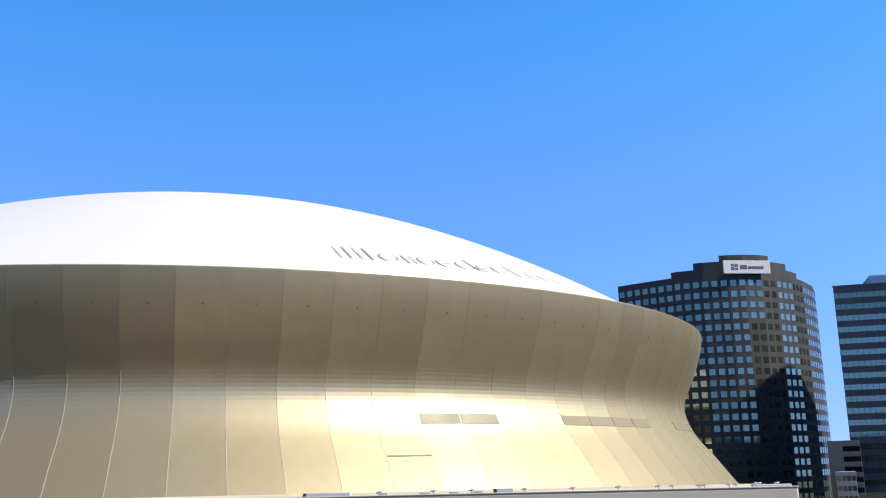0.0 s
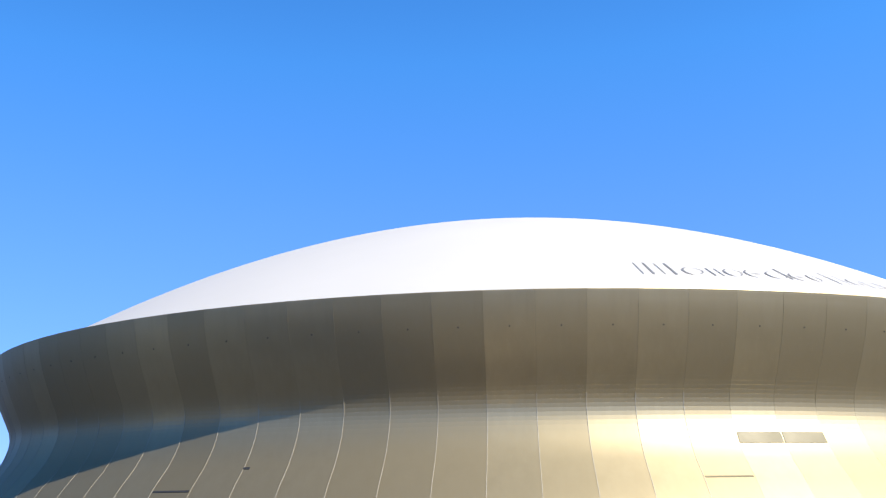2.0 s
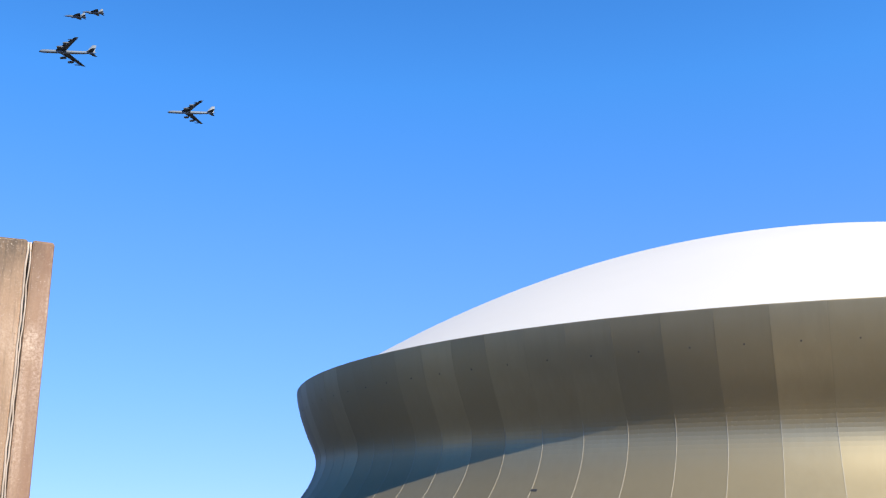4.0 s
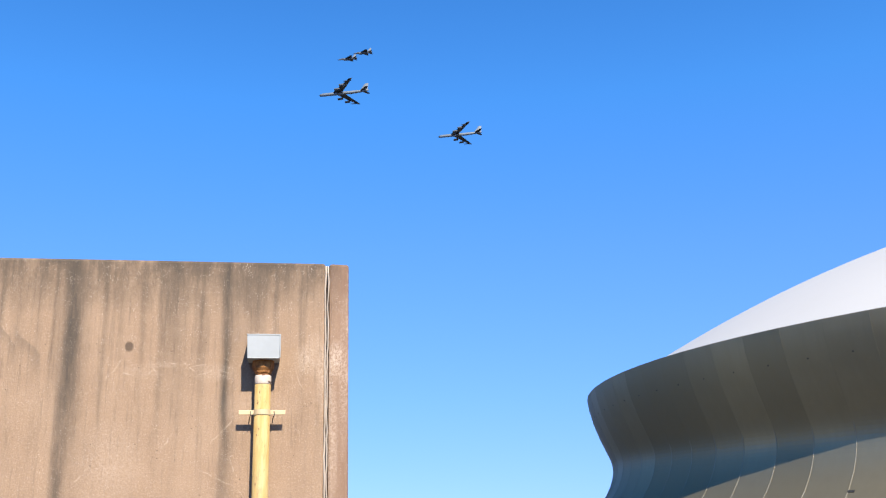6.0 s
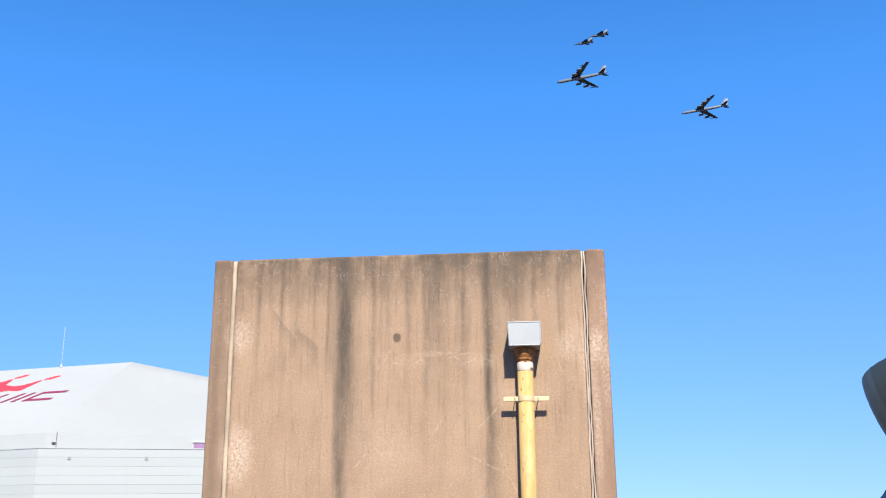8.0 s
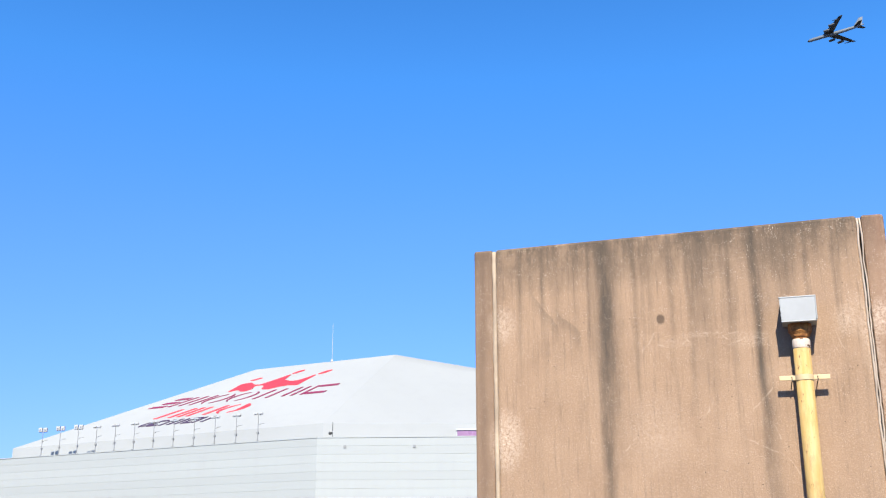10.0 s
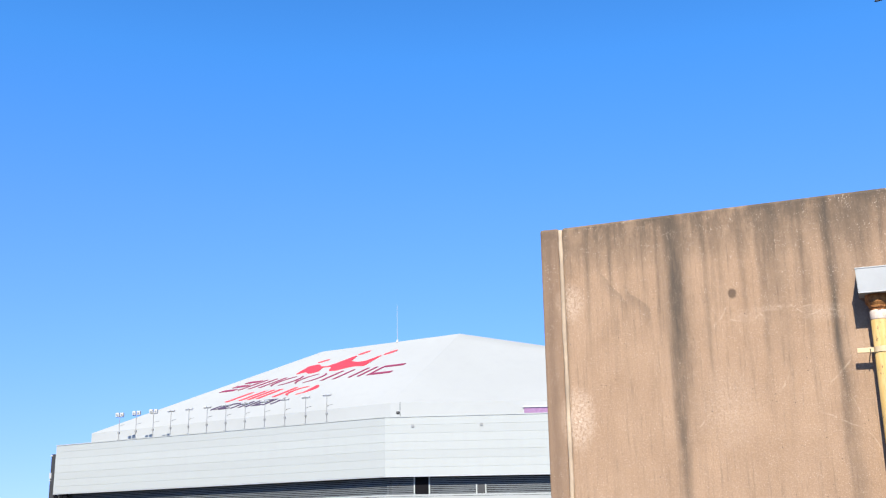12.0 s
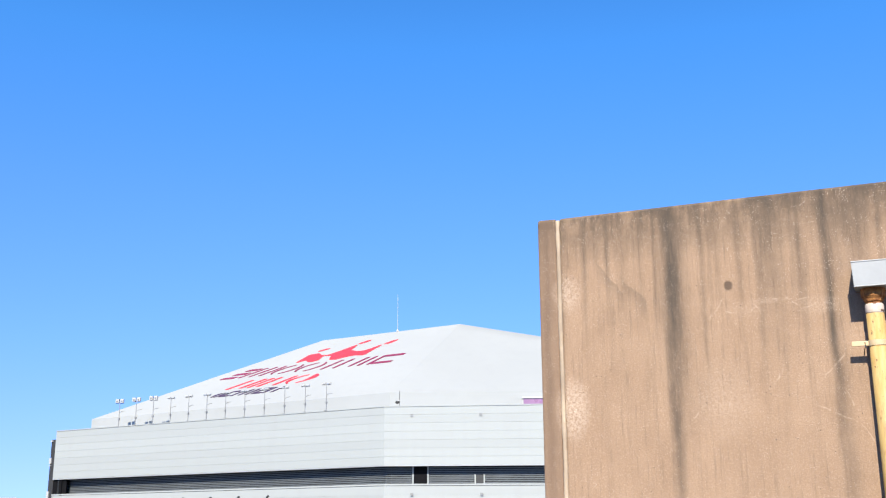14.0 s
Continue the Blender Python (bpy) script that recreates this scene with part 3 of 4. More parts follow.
for (r0, z0), (r1, z1) in zip(low, low[1:]):
    w = 0.00016
    slab(flush, round_about(STEP / 2 - w, r0 + 0.012, z0), round_about(STEP / 2 - w, r1 + 0.012, z1), round_about(STEP / 2 + w, r1 + 0.012, z1), round_about(STEP / 2 + w, r0 + 0.012, z0), 0.12)
flush = part("cover_strip", flush, GOLD, dome)
flush.matrix_basis = Matrix.Rotation(4 * STEP, 4, "Z")
for k in range(1, PANELS):
    if k != 4:                              # in the sun's highlight most strips are gold, to fade as in glare
        shared("cover_strip", flush.data if 3 < k < 12 and k % 4 else strip.data, dome, Matrix.Rotation(k * STEP, 4, "Z"))
bm = bmesh.new()
high = [(r, z) for r, z in PROFILE if z > 11.0][2:]
for (r0, z0), (r1, z1) in zip(high, high[1:]):
    w = 0.00018
    slab(bm, round_about(STEP / 2 - w, r0 - 0.03, z0), round_about(STEP / 2 - w, r1 - 0.03, z1), round_about(STEP / 2 + w, r1 - 0.03, z1), round_about(STEP / 2 + w, r0 - 0.03, z0), 0.2)
groove = part("panel_joint", bm, SEAM_DARK, dome)
bm = bmesh.new()
for (r0, z0), (r1, z1) in zip(high, high[1:]):
    w = 0.00012
    slab(bm, round_about(STEP / 2 - w, r0 + 0.0, z0), round_about(STEP / 2 - w, r1 + 0.0, z1), round_about(STEP / 2 + w, r1 + 0.0, z1), round_about(STEP / 2 + w, r0 + 0.0, z0), 0.2)
tight = part("panel_joint", bm, GOLD, dome)
tight.matrix_basis = Matrix.Rotation(STEP, 4, "Z")
joint_rnd = random.Random(11)
for k in range(2, PANELS):
    shared("panel_joint", groove.data if joint_rnd.random() < 0.4 else tight.data, dome, Matrix.Rotation(k * STEP, 4, "Z"))
# inner shell, so that no light leaks through the joints
bm = bmesh.new()
rings = [[bm.verts.new(round_about(STEP * (k + 0.5), r - 0.3, z - (0.3 if i < 3 else 0))) for k in range(PANELS)] for i, (r, z) in enumerate(PROFILE)]
for a, b in zip(rings, rings[1:]):
    for k in range(PANELS):
        bm.faces.new((a[k], a[(k + 1) % PANELS], b[(k + 1) % PANELS], b[k]))
part("inner_shell", bm, SEAM_DARK, dome)
# small round lights under the rim
bm = tube(bmesh.new(), [round_about(0, 102.9, 19.02), round_about(0, 102.99, 18.98)], [0.11, 0.09], 10)
dot = part("rim_light", bm, DARK, dome, "small dark rim light")
for k in range(1, PANELS):
    shared("rim_light", dot.data, dome, Matrix.Rotation(k * STEP, 4, "Z"))

# roof cap
ROOF_R, ROOF_Z, ROOF_RISE = 101.5, 22.0, 33.1


def roof_z(r):
    return ROOF_Z + ROOF_RISE * (1 - (r / ROOF_R) ** 2)


bm = bmesh.new()
N, M = 128, 36
rings = [[bm.verts.new(round_about(2 * math.pi * k / N, ROOF_R * i / M, roof_z(ROOF_R * i / M))) for k in range(N)] for i in range(1, M + 1)]
top = bm.verts.new((0, 0, EYE + ROOF_Z + ROOF_RISE))
for k in range(N):
    bm.faces.new((top, rings[0][k], rings[0][(k + 1) % N]))
for a, b in zip(rings, rings[1:]):
    for k in range(N):
        bm.faces.new((a[k], b[k], b[(k + 1) % N], a[(k + 1) % N]))
gut = [bm.verts.new(round_about(2 * math.pi * k / N, 103.1, 22.1)) for k in range(N)]
for k in range(N):
    bm.faces.new((rings[-1][k], gut[k], gut[(k + 1) % N], rings[-1][(k + 1) % N]))
bmesh.ops.recalc_face_normals(bm, faces=bm.faces)
roof = part("dome_roof", bm, ROOF_WHITE, dome, "white membrane dome roof", smooth=True)

# roof marks: thin and thick bars and crescents
R_BASE = 93.1
GLYPHS = [(11.7, 15.3, 1.0), (15.9, 17.9, 0.66), (18.2, 19.6, 0.66), (19.9, 21.7, 0.66), (22.0, 23.9, 0.66), (24.2, 26.4, 1.0), (26.8, 28.6, 0.66),
          (28.9, 30.2, 0.66), (31.3, 33.6, 1.0), (33.9, 35.5, 0.66), (35.8, 37.6, 0.66), (37.9, 39.2, 0.66)]


def roof_stroke(bm, a, b, wide):
    """A painted stroke on the roof between (phi degrees, height in the line 0..1) a and b."""
    n = 4
    left, right = [], []
    pa, pb = Vector((radians(a[0]) * 91, a[1] * 4.2)), Vector((radians(b[0]) * 91, b[1] * 4.2))
    side = Vector((-(pb - pa).y, (pb - pa).x)).normalized() * wide / 2
    for i in range(n + 1):
        p = pa.lerp(pb, i / n)
        for s, row in ((1, left), (-1, right)):
            q = p + side * s
            r = R_BASE - q.y
            row.append(bm.verts.new(round_about(q.x / 91, r, roof_z(r) + 0.08)))
    for i in range(n):
        bm.faces.new((left[i], left[i + 1], right[i + 1], right[i]))


def roof_crescent(bm, p0, p1, t0, t1, wide, faces_left):
    """A painted crescent, heavy in the middle and pointed at its ends."""
    n = 10
    sign = -1 if faces_left else 1
    arc = []
    for i in range(n + 1):
        q = math.pi * (i / n - 0.5) * 0.8
        arc.append(((p0 + p1) / 2 + sign * math.cos(q) * (p1 - p0) / 2, (t0 + t1) / 2 + math.sin(q) * (t1 - t0) / 2))
    for i in range(n):
        roof_stroke(bm, arc[i], arc[i + 1], wide * (0.3 + 0.7 * math.sin(math.pi * (i + 0.5) / n)))


for i, (p0, p1, tall) in enumerate(GLYPHS):
    p0, p1 = (10.5 + (q - 11.7) * 0.933 for q in (p0, p1))
    bm = bmesh.new()
    if i in (0, 2, 8, 10, 11):              # slender and heavy upright bars
        for q, wide in (((0.08, 0.13), (0.34, 0.30), (0.62, 0.13), (0.90, 0.32)) if i == 0 else ((0.22, 0.28), (0.80, 0.16))):
            roof_stroke(bm, (p0 + (p1 - p0) * q, 0.0), (p0 + (p1 - p0) * q, tall), wide)
    else:                                   # a pair of crescents, some with a tall bar beside them
        roof_crescent(bm, p0 + 0.05, p1 - 0.1, 0.0, 0.66, 0.34, True)
        if i % 2:
            roof_crescent(bm, p0 + 0.05, p1 - 0.1, 0.1, 0.66, 0.16, False)
        else:
            roof_stroke(bm, (p0 + 0.55, 0.36), (p1 - 0.3, 0.36), 0.14)
        if tall > 0.9:
            roof_stroke(bm, (p1 - 0.05, 0.04), (p1 - 0.05, tall), 0.28)
    bmesh.ops.recalc_face_normals(bm, faces=bm.faces)
    part("roof_mark", bm, LETTER, dome, "grey painted mark on the roof")

# vents and slots in the lower cladding


def cladding_plate(name, k0, k1, z1, z0, material, label="", proud=0.06):
    """A plate that follows the cladding between panel edges k0 and k1 (in panels from the middle) and two heights."""
    bm = bmesh.new()
    zs = [z1 + (z0 - z1) * i / 4 for i in range(5)]
    for za, zb in zip(zs, zs[1:]):
        a, b = k0 * STEP, k1 * STEP
        slab(bm, round_about(a, profile_at(za) + proud, za), round_about(a, profile_at(zb) + proud, zb), round_about(b, profile_at(zb) + proud, zb), round_about(b, profile_at(za) + proud, za), 0.1)
    return part(name, bm, material, dome, label)


for k in (5, 6, 9, 10, 11, 12, 15, 16, 17):
    cladding_plate("vent_grille", k - 0.485, k + 0.485, 6.85, 5.55, VENT, "olive ventilation grille")
cladding_plate("wall_slot", 3.53, 4.47, 1.82, 1.66, VENT, "thin level slot")
cladding_plate("wall_slot", -7.47, -6.53, 1.06, 0.86, DARK, "thin dark level slot")
cladding_plate("wall_hatch", -5.51, -5.36, 3.66, 3.42, DARK, "small dark hatch")

# ---- terrace in front of the stadium ----
TA, TD, TZ = -45.2, 75.0, -1.82
terr_at = polar(TA, TD)
terrace = thing("terrace", "gold-clad terrace block in front of the stadium", "terrace", pose(terr_at.x, terr_at.y, 0, 0, 0, TA))
bm = box(bmesh.new(), -45, 21.6, 0, 14, -2.0, EYE + TZ, bevel=0.15)
part("roof_deck", box(bmesh.new(), -44.6, 21.2, 0.4, 13.6, EYE + TZ + 0.004, EYE + TZ + 0.03), worn("beige_roofing", (0.42, 0.36, 0.26), 0.9, 0.0, 1.0), terrace)
part("terrace_body", bm, worn("beige_cladding", (0.43, 0.37, 0.27), 0.8, 0.0, 0.5, 0.1), terrace)
bm = box(bmesh.new(), -45, 21.62, -0.03, 0.35, EYE + TZ - 0.02, EYE + TZ + 0.08, bevel=0.03)
part("coping", bm, worn("beige_coping", (0.42, 0.36, 0.265), 0.8, 0.0, 0.5, 0.1), terrace)

# small lamps and boxes on the terrace coping
def terrace_lamp(x):
    ob = thing("spotlight", "small grey spotlight on the terrace coping", "spotlight", terrace.matrix_basis @ pose(x, 0.9, EYE + TZ + 0.0), "terrace spotlights")
    part("stem", tube(bmesh.new(), [(0, 0, 0), (0, 0, 0.28)], 0.04, 8), POLE_GREY, ob)
    part("lamp_head", tube(bmesh.new(), [(-0.26, -0.05, 0.24), (0.0, 0, 0.30), (0.18, 0.05, 0.34)], [0.05, 0.08, 0.05], 10), POLE_GREY, ob)


for x in (-9.4, -5.3, -2.4, 1.6, 5.2, 8.6, 11.6, 12.6, 14.6, 15.0, 16.8, 17.3, 18.7, 19.0, 20.3):
    terrace_lamp(x)
for x, w, h, mat, label in ((-13.3, 3.4, 0.34, LAMP_WHITE, "white flat box on the terrace coping"), (0.1, 1.25, 0.36, LAMP_WHITE, "white box with a dark end on the terrace coping"),
                            (-9.0, 0.5, 0.24, STEEL, "grey box on the terrace coping"), (-5.8, 0.6, 0.22, STEEL, "grey box on the terrace coping"), (-3.6, 0.5, 0.2, STEEL, "grey box on the terrace coping"),
                            (-1.8, 0.5, 0.24, STEEL, "grey box on the terrace coping"), (20.0, 2.6, 0.22, LAMP_WHITE, "low pale unit on the terrace")):
    ob = thing("service_box", label, "box", terrace.matrix_basis @ pose(x, 0.9, EYE + TZ))
    part("housing", box(bmesh.new(), -w / 2, w / 2, -0.3, 0.3, 0, h, bevel=0.04), mat, ob)
    part("end_cover", box(bmesh.new(), -w / 2 - 0.25, -w / 2 - 0.004, -0.28, 0.28, 0, h * 0.95, bevel=0.03), DARK if h > 0.3 else STEEL, ob)

# ---- arena ----
ARENA_A, ARENA_B = polar(64.15, 212.2), polar(46.25, 160.2)
ZA, ZB = 9.48, 11.37                 # parapet over the eye at the two corners
arena = thing("arena", "white panelled arena with a low white hipped roof", "arena")
C_DIR = polar(37.17, 157.3) - ARENA_B
ARENA_C = ARENA_B + C_DIR * 2.75
AWAY_L = Vector((-20.4, 76.4, 0)).normalized()
ARENA_A2, ARENA_C2 = ARENA_A + Vector((-30, 105, 0)), ARENA_C + Vector((-55, 100, 0))
RING = [(ARENA_A, ZA), (ARENA_B, ZB), (ARENA_C, 11.4), (ARENA_C2, 10.5), (ARENA_A2, 9.4)]


def at(p, z):
    return Vector((p.x, p.y, EYE + z))


def inward(i, depth):
    """Corner i of the arena's plan moved inwards."""
    mid = sum((p for p, _ in RING), Vector()) / len(RING)
    p = RING[i][0]
    way = Vector((mid.x - p.x, mid.y - p.y, 0)).normalized()
    return p + way * depth


def face_strip(name, i, j, top0, bot0, top1, bot1, material, thick, label="", back=0.0, gap=0.0, s0=0.0, s1=1.0):
    """A plate along the arena's side from corner i to j; top and bottom are heights under the parapet at both ends."""
    (a, za), (b, zb) = (RING[i][0], RING[i][1]), (RING[j][0], RING[j][1])
    out = (b - a).cross(Vector((0, 0, 1)))
    out = Vector((out.x, out.y, 0)).normalized() * -back
    pa, pb = a.lerp(b, s0), a.lerp(b, s1)
    z0, z1 = za + (zb - za) * s0, za + (zb - za) * s1
    bm = slab(bmesh.new(), at(pa + out, z0 - bot0 + gap), at(pb + out, z1 - bot1 + gap), at(pb + out, z1 - top1), at(pa + out, z0 - top0), thick)
    bmesh.ops.recalc_face_normals(bm, faces=bm.faces)
    return part(name, bm, material, arena, label)


COURSES = 7
FASCIA, BAND = 9.3, 2.90
for i, j in ((0, 1), (1, 2), (2, 3), (3, 4), (4, 0)):
    for k in range(COURSES):
        h = FASCIA / COURSES
        face_strip("fascia_course", i, j, k * h, (k + 1) * h, k * h, (k + 1) * h, PANEL_WHITE, 0.25, gap=0.018)
    face_strip("fascia_core", i, j, 0.2, FASCIA - 0.1, 0.2, FASCIA - 0.1, STEEL, 0.3, back=0.32)
    face_strip("parapet_cap", i, j, -0.10, 0.06, -0.10, 0.06, PANEL_WHITE, 0.6, back=-0.08)
    # black sheet painting the shade behind the louvres
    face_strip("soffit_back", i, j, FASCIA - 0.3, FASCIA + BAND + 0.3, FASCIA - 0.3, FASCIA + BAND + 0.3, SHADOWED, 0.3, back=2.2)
    for k in range(10):
        h = BAND / 10
        face_strip("louvre_slat", i, j, FASCIA + k * h + 0.05, FASCIA + k * h + 0.24, FASCIA + k * h + 0.05, FASCIA + k * h + 0.24, LOUVRE, 0.05, back=1.55, s0=0.012 if i == 0 else 0)
    face_strip("sill_ledge", i, j, FASCIA + BAND, FASCIA + BAND + 0.25, FASCIA + BAND, FASCIA + BAND + 0.25, PANEL_WHITE, 2.4)
    for k in range(16):
        h = 1.42
        t = FASCIA + BAND + 0.3
        face_strip("wall_course", i, j, t + k * h, t + (k + 1) * h, t + k * h, t + (k + 1) * h, PANEL_WHITE, 0.25, back=0.1, gap=0.018)
# soffit under the fascia
bm = bmesh.new()
for i, j in ((0, 1), (1, 2)):
    a, b = RING[i], RING[j]
    out = (b[0] - a[0]).cross(Vector((0, 0, 1)))
    out = Vector((out.x, out.y, 0)).normalized() * -2.3
    slab(bm, at(a[0] + out, a[1] - FASCIA + 0.05), at(b[0] + out, b[1] - FASCIA + 0.05), at(b[0], b[1] - FASCIA + 0.05), at(a[0], a[1] - FASCIA + 0.05), -0.2)
bmesh.ops.recalc_face_normals(bm, faces=bm.faces)
part("soffit", bm, STEEL, arena)
# openings in the louvred band; the two black plates are painted-in shade
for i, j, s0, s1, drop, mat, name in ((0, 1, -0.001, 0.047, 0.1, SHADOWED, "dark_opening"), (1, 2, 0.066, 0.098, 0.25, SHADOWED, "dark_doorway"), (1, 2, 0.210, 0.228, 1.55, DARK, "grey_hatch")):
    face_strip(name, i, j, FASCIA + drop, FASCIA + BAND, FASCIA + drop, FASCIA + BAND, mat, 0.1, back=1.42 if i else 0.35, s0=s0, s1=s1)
    if drop > 0.2:
        w = 0.0028
        for q in (s0 - w, s1):
            face_strip("door_jamb", i, j, FASCIA + drop - 0.1, FASCIA + BAND, FASCIA + drop - 0.1, FASCIA + BAND, PANEL_WHITE, 0.14, back=1.38, s0=q, s1=q + w)
face_strip("corner_pipe", 0, 1, 1.6, 22.0, 1.6, 22.0, DARK, 0.6, "dark grey corner duct", back=0.3, s0=-0.020, s1=-0.002)
duct = bpy.data.objects["corner_pipe"]
for drop, tall in ((1.75, 0.25), (5.2, 1.1), (6.6, 0.16), (11.6, 1.3)):
    a = face_strip("duct_box", 0, 1, drop, drop + tall, drop, drop + tall, LAMP_WHITE, 0.3, "white box on the duct", back=0.1, s0=-0.021, s1=-0.014)
    a.parent = duct
# small square wall fittings
for s in (0.062, 0.222):
    for drop in (1.25, FASCIA + BAND + 1.4):
        face_strip("wall_fitting", 1, 2, drop, drop + 0.42, drop, drop + 0.42, POLE_GREY, 0.2, "small grey wall fitting", back=-0.12, s0=s, s1=s + 0.0065)

# roof: eave and ridge corners
EAVE_A, EAVE_B = polar(62.41, 211, lift(3.22, 211)), polar(45.93, 168, lift(4.87, 168))
RIDGE_L, RIDGE_P = polar(49.89, 205, lift(7.85, 205)), polar(41.81, 190, lift(8.83, 190))
RIDGE_R = polar(28.0, 196, lift(6.4, 196))
EAVE_C = polar(21.5, 170, 13.6)
BACK_A, BACK_C = ARENA_A2 + Vector((10, -12, 13)), ARENA_C2 + Vector((-8, -12, 13))
BACK_L, BACK_R = polar(49.0, 240, 28.0), polar(37.5, 235, 28.0)


def roof_at(s, t, up=0.0):
    """A place on the left roof slope: s along the eave, t up to the ridge."""
    p = EAVE_A.lerp(EAVE_B, s).lerp(RIDGE_L.lerp(RIDGE_P, s), t)
    return p + Vector((0, 0, up))


bm = bmesh.new()
n = 12
grid = [[bm.verts.new(roof_at(i / n, j / n)) for i in range(n + 1)] for j in range(n + 1)]
for j in range(n):
    for i in range(n):
        bm.faces.new((grid[j][i], grid[j][i + 1], grid[j + 1][i + 1], grid[j + 1][i]))
vb, vp = grid[0][n], grid[n][n]
va, vl = grid[0][0], grid[n][0]
vc, vr, vba, vbc, vbl, vbr = (bm.verts.new(p) for p in (EAVE_C, RIDGE_R, BACK_A, BACK_C, BACK_L, BACK_R))
# the right slope shares its hip edge with the left one
hip = [grid[j][n] for j in range(n + 1)]
far = [bm.verts.new(EAVE_C.lerp(RIDGE_R, j / n)) for j in range(1, n)]
far = [vc] + far + [vr]
for j in range(n):
    bm.faces.new((hip[j], far[j], far[j + 1], hip[j + 1])).smooth = True
bm.faces.new([vp, vr, vbr, vbl, vl] + [grid[n][i] for i in range(1, n)])
bm.faces.new((vc, vbc, vbr, vr))
bm.faces.new((vbc, vba, vbl, vbr))
bm.faces.new([vba, va] + [grid[j][0] for j in range(1, n + 1)] + [vbl])
bmesh.ops.recalc_face_normals(bm, faces=bm.faces)
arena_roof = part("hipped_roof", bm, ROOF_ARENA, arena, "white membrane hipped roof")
# upper wall between the fascia roof and the eave
for a, b, za, zb in ((EAVE_A, EAVE_B, 8.6, 10.7), (EAVE_B, EAVE_C, 10.7, 10.6), (BACK_A, EAVE_A, 8.6, 8.4), (EAVE_C, BACK_C, 10.5, 9.0)):
    bm = slab(bmesh.new(), at(a, za), at(b, zb), b, a, 0.3)
    bmesh.ops.recalc_face_normals(bm, faces=bm.faces)
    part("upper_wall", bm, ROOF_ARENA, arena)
bm = bmesh.new()
vs = [bm.verts.new(at(p, z - 0.12)) for p, z in RING]
for tri in ((0, 1, 4), (1, 2, 3), (1, 3, 4)):
    bm.faces.new([vs[q] for q in tri])
bmesh.ops.recalc_face_normals(bm, faces=bm.faces)
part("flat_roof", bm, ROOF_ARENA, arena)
# lilac clerestory box
cl = EAVE_B.lerp(EAVE_C, 0.315)
cr = EAVE_B.lerp(EAVE_C, 0.60)
fwd = Vector((0.6, -0.8, 0)) * 1.6
for q in range(4):
    a, b = cl.lerp(cr, q / 4 + 0.01) + fwd, cl.lerp(cr, (q + 1) / 4 - 0.012) + fwd
    bm = slab(bmesh.new(), at(a, 11.82), at(b, 11.72), at(b, 12.77), at(a, 12.87), 0.2)
    bmesh.ops.recalc_face_normals(bm, faces=bm.faces)
    part("clerestory_pane", bm, LILAC, arena, "lilac tinted pane")
bm = slab(bmesh.new(), at(cl + fwd * 1.1, 12.87), at(cr + fwd * 1.1, 12.77), at(cr + fwd * 1.1, 13.02), at(cl + fwd * 1.1, 13.12), 2.2)
bmesh.ops.recalc_face_normals(bm, faces=bm.faces)
part("clerestory_hood", bm, STEEL, arena, "dark hood")
bm = slab(bmesh.new(), at(cl + fwd * 0.9, 11.17), at(cr + fwd * 0.9, 11.07), at(cr + fwd * 0.9, 12.77), at(cl + fwd * 0.9, 12.87), 1.4)
bmesh.ops.recalc_face_normals(bm, faces=bm.faces)
part("clerestory_box", bm, PANEL_WHITE, arena)


# roof graphic: a splash with drops, and three lines of plain slanted marks
def roof_shape(points, material, label):
    """A flat patch of paint on the roof slope, by its outline (s, t)."""
    bm = bmesh.new()
    vs = [bm.verts.new(roof_at(s, t, 0.14)) for s, t in points]
    lo = [bm.verts.new(roof_at(s, t, 0.04)) for s, t in points]
    f = bm.faces.new(vs)
    for i in range(len(vs)):
        j = (i + 1) % len(vs)
        bm.faces.new((vs[i], lo[i], lo[j], vs[j]))
    bmesh.ops.triangulate(bm, faces=[f])
    bmesh.ops.recalc_face_normals(bm, faces=bm.faces)
    part("roof_graphic", bm, material, arena, label)


def softened(points, rounds=1):
    """The outline with its corners cut."""
    for _ in range(rounds):
        points = [((1 - w) * a[0] + w * b[0], (1 - w) * a[1] + w * b[1]) for a, b in zip(points, points[1:] + points[:1]) for w in (0.14, 0.86)]
    return points


SPLASH = [(0.318, 0.615), (0.295, 0.68), (0.272, 0.735), (0.318, 0.748), (0.376, 0.703), (0.415, 0.695), (0.435, 0.742), (0.463, 0.835), (0.507, 0.737), (0.572, 0.703),
          (0.61, 0.705), (0.652, 0.785), (0.653, 0.70), (0.658, 0.625), (0.597, 0.642), (0.56, 0.626), (0.535, 0.602), (0.492, 0.612), (0.448, 0.683), (0.397, 0.687),
          (0.43, 0.627), (0.412, 0.606), (0.386, 0.612), (0.345, 0.645)]
roof_shape(softened(SPLASH), RED, "red splash painted on the roof")
for s0, t0, s1, t1 in ((0.270, 0.782, 0.304, 0.820), (0.460, 0.835, 0.492, 0.888), (0.657, 0.780, 0.70, 0.838)):
    ds, dt = s1 - s0, t1 - t0
    roof_shape(softened([(s0, t0), (s0 + ds * 0.35 + 0.012, t0 + dt * 0.3 - 0.008), (s0 + ds * 0.8 + 0.010, t0 + dt * 0.75), (s1, t1), (s0 + ds * 0.65 - 0.010, t0 + dt * 0.7 + 0.008), (s0 + ds * 0.2 - 0.010, t0 + dt * 0.25)]),
               RED, "red drop painted on the roof")


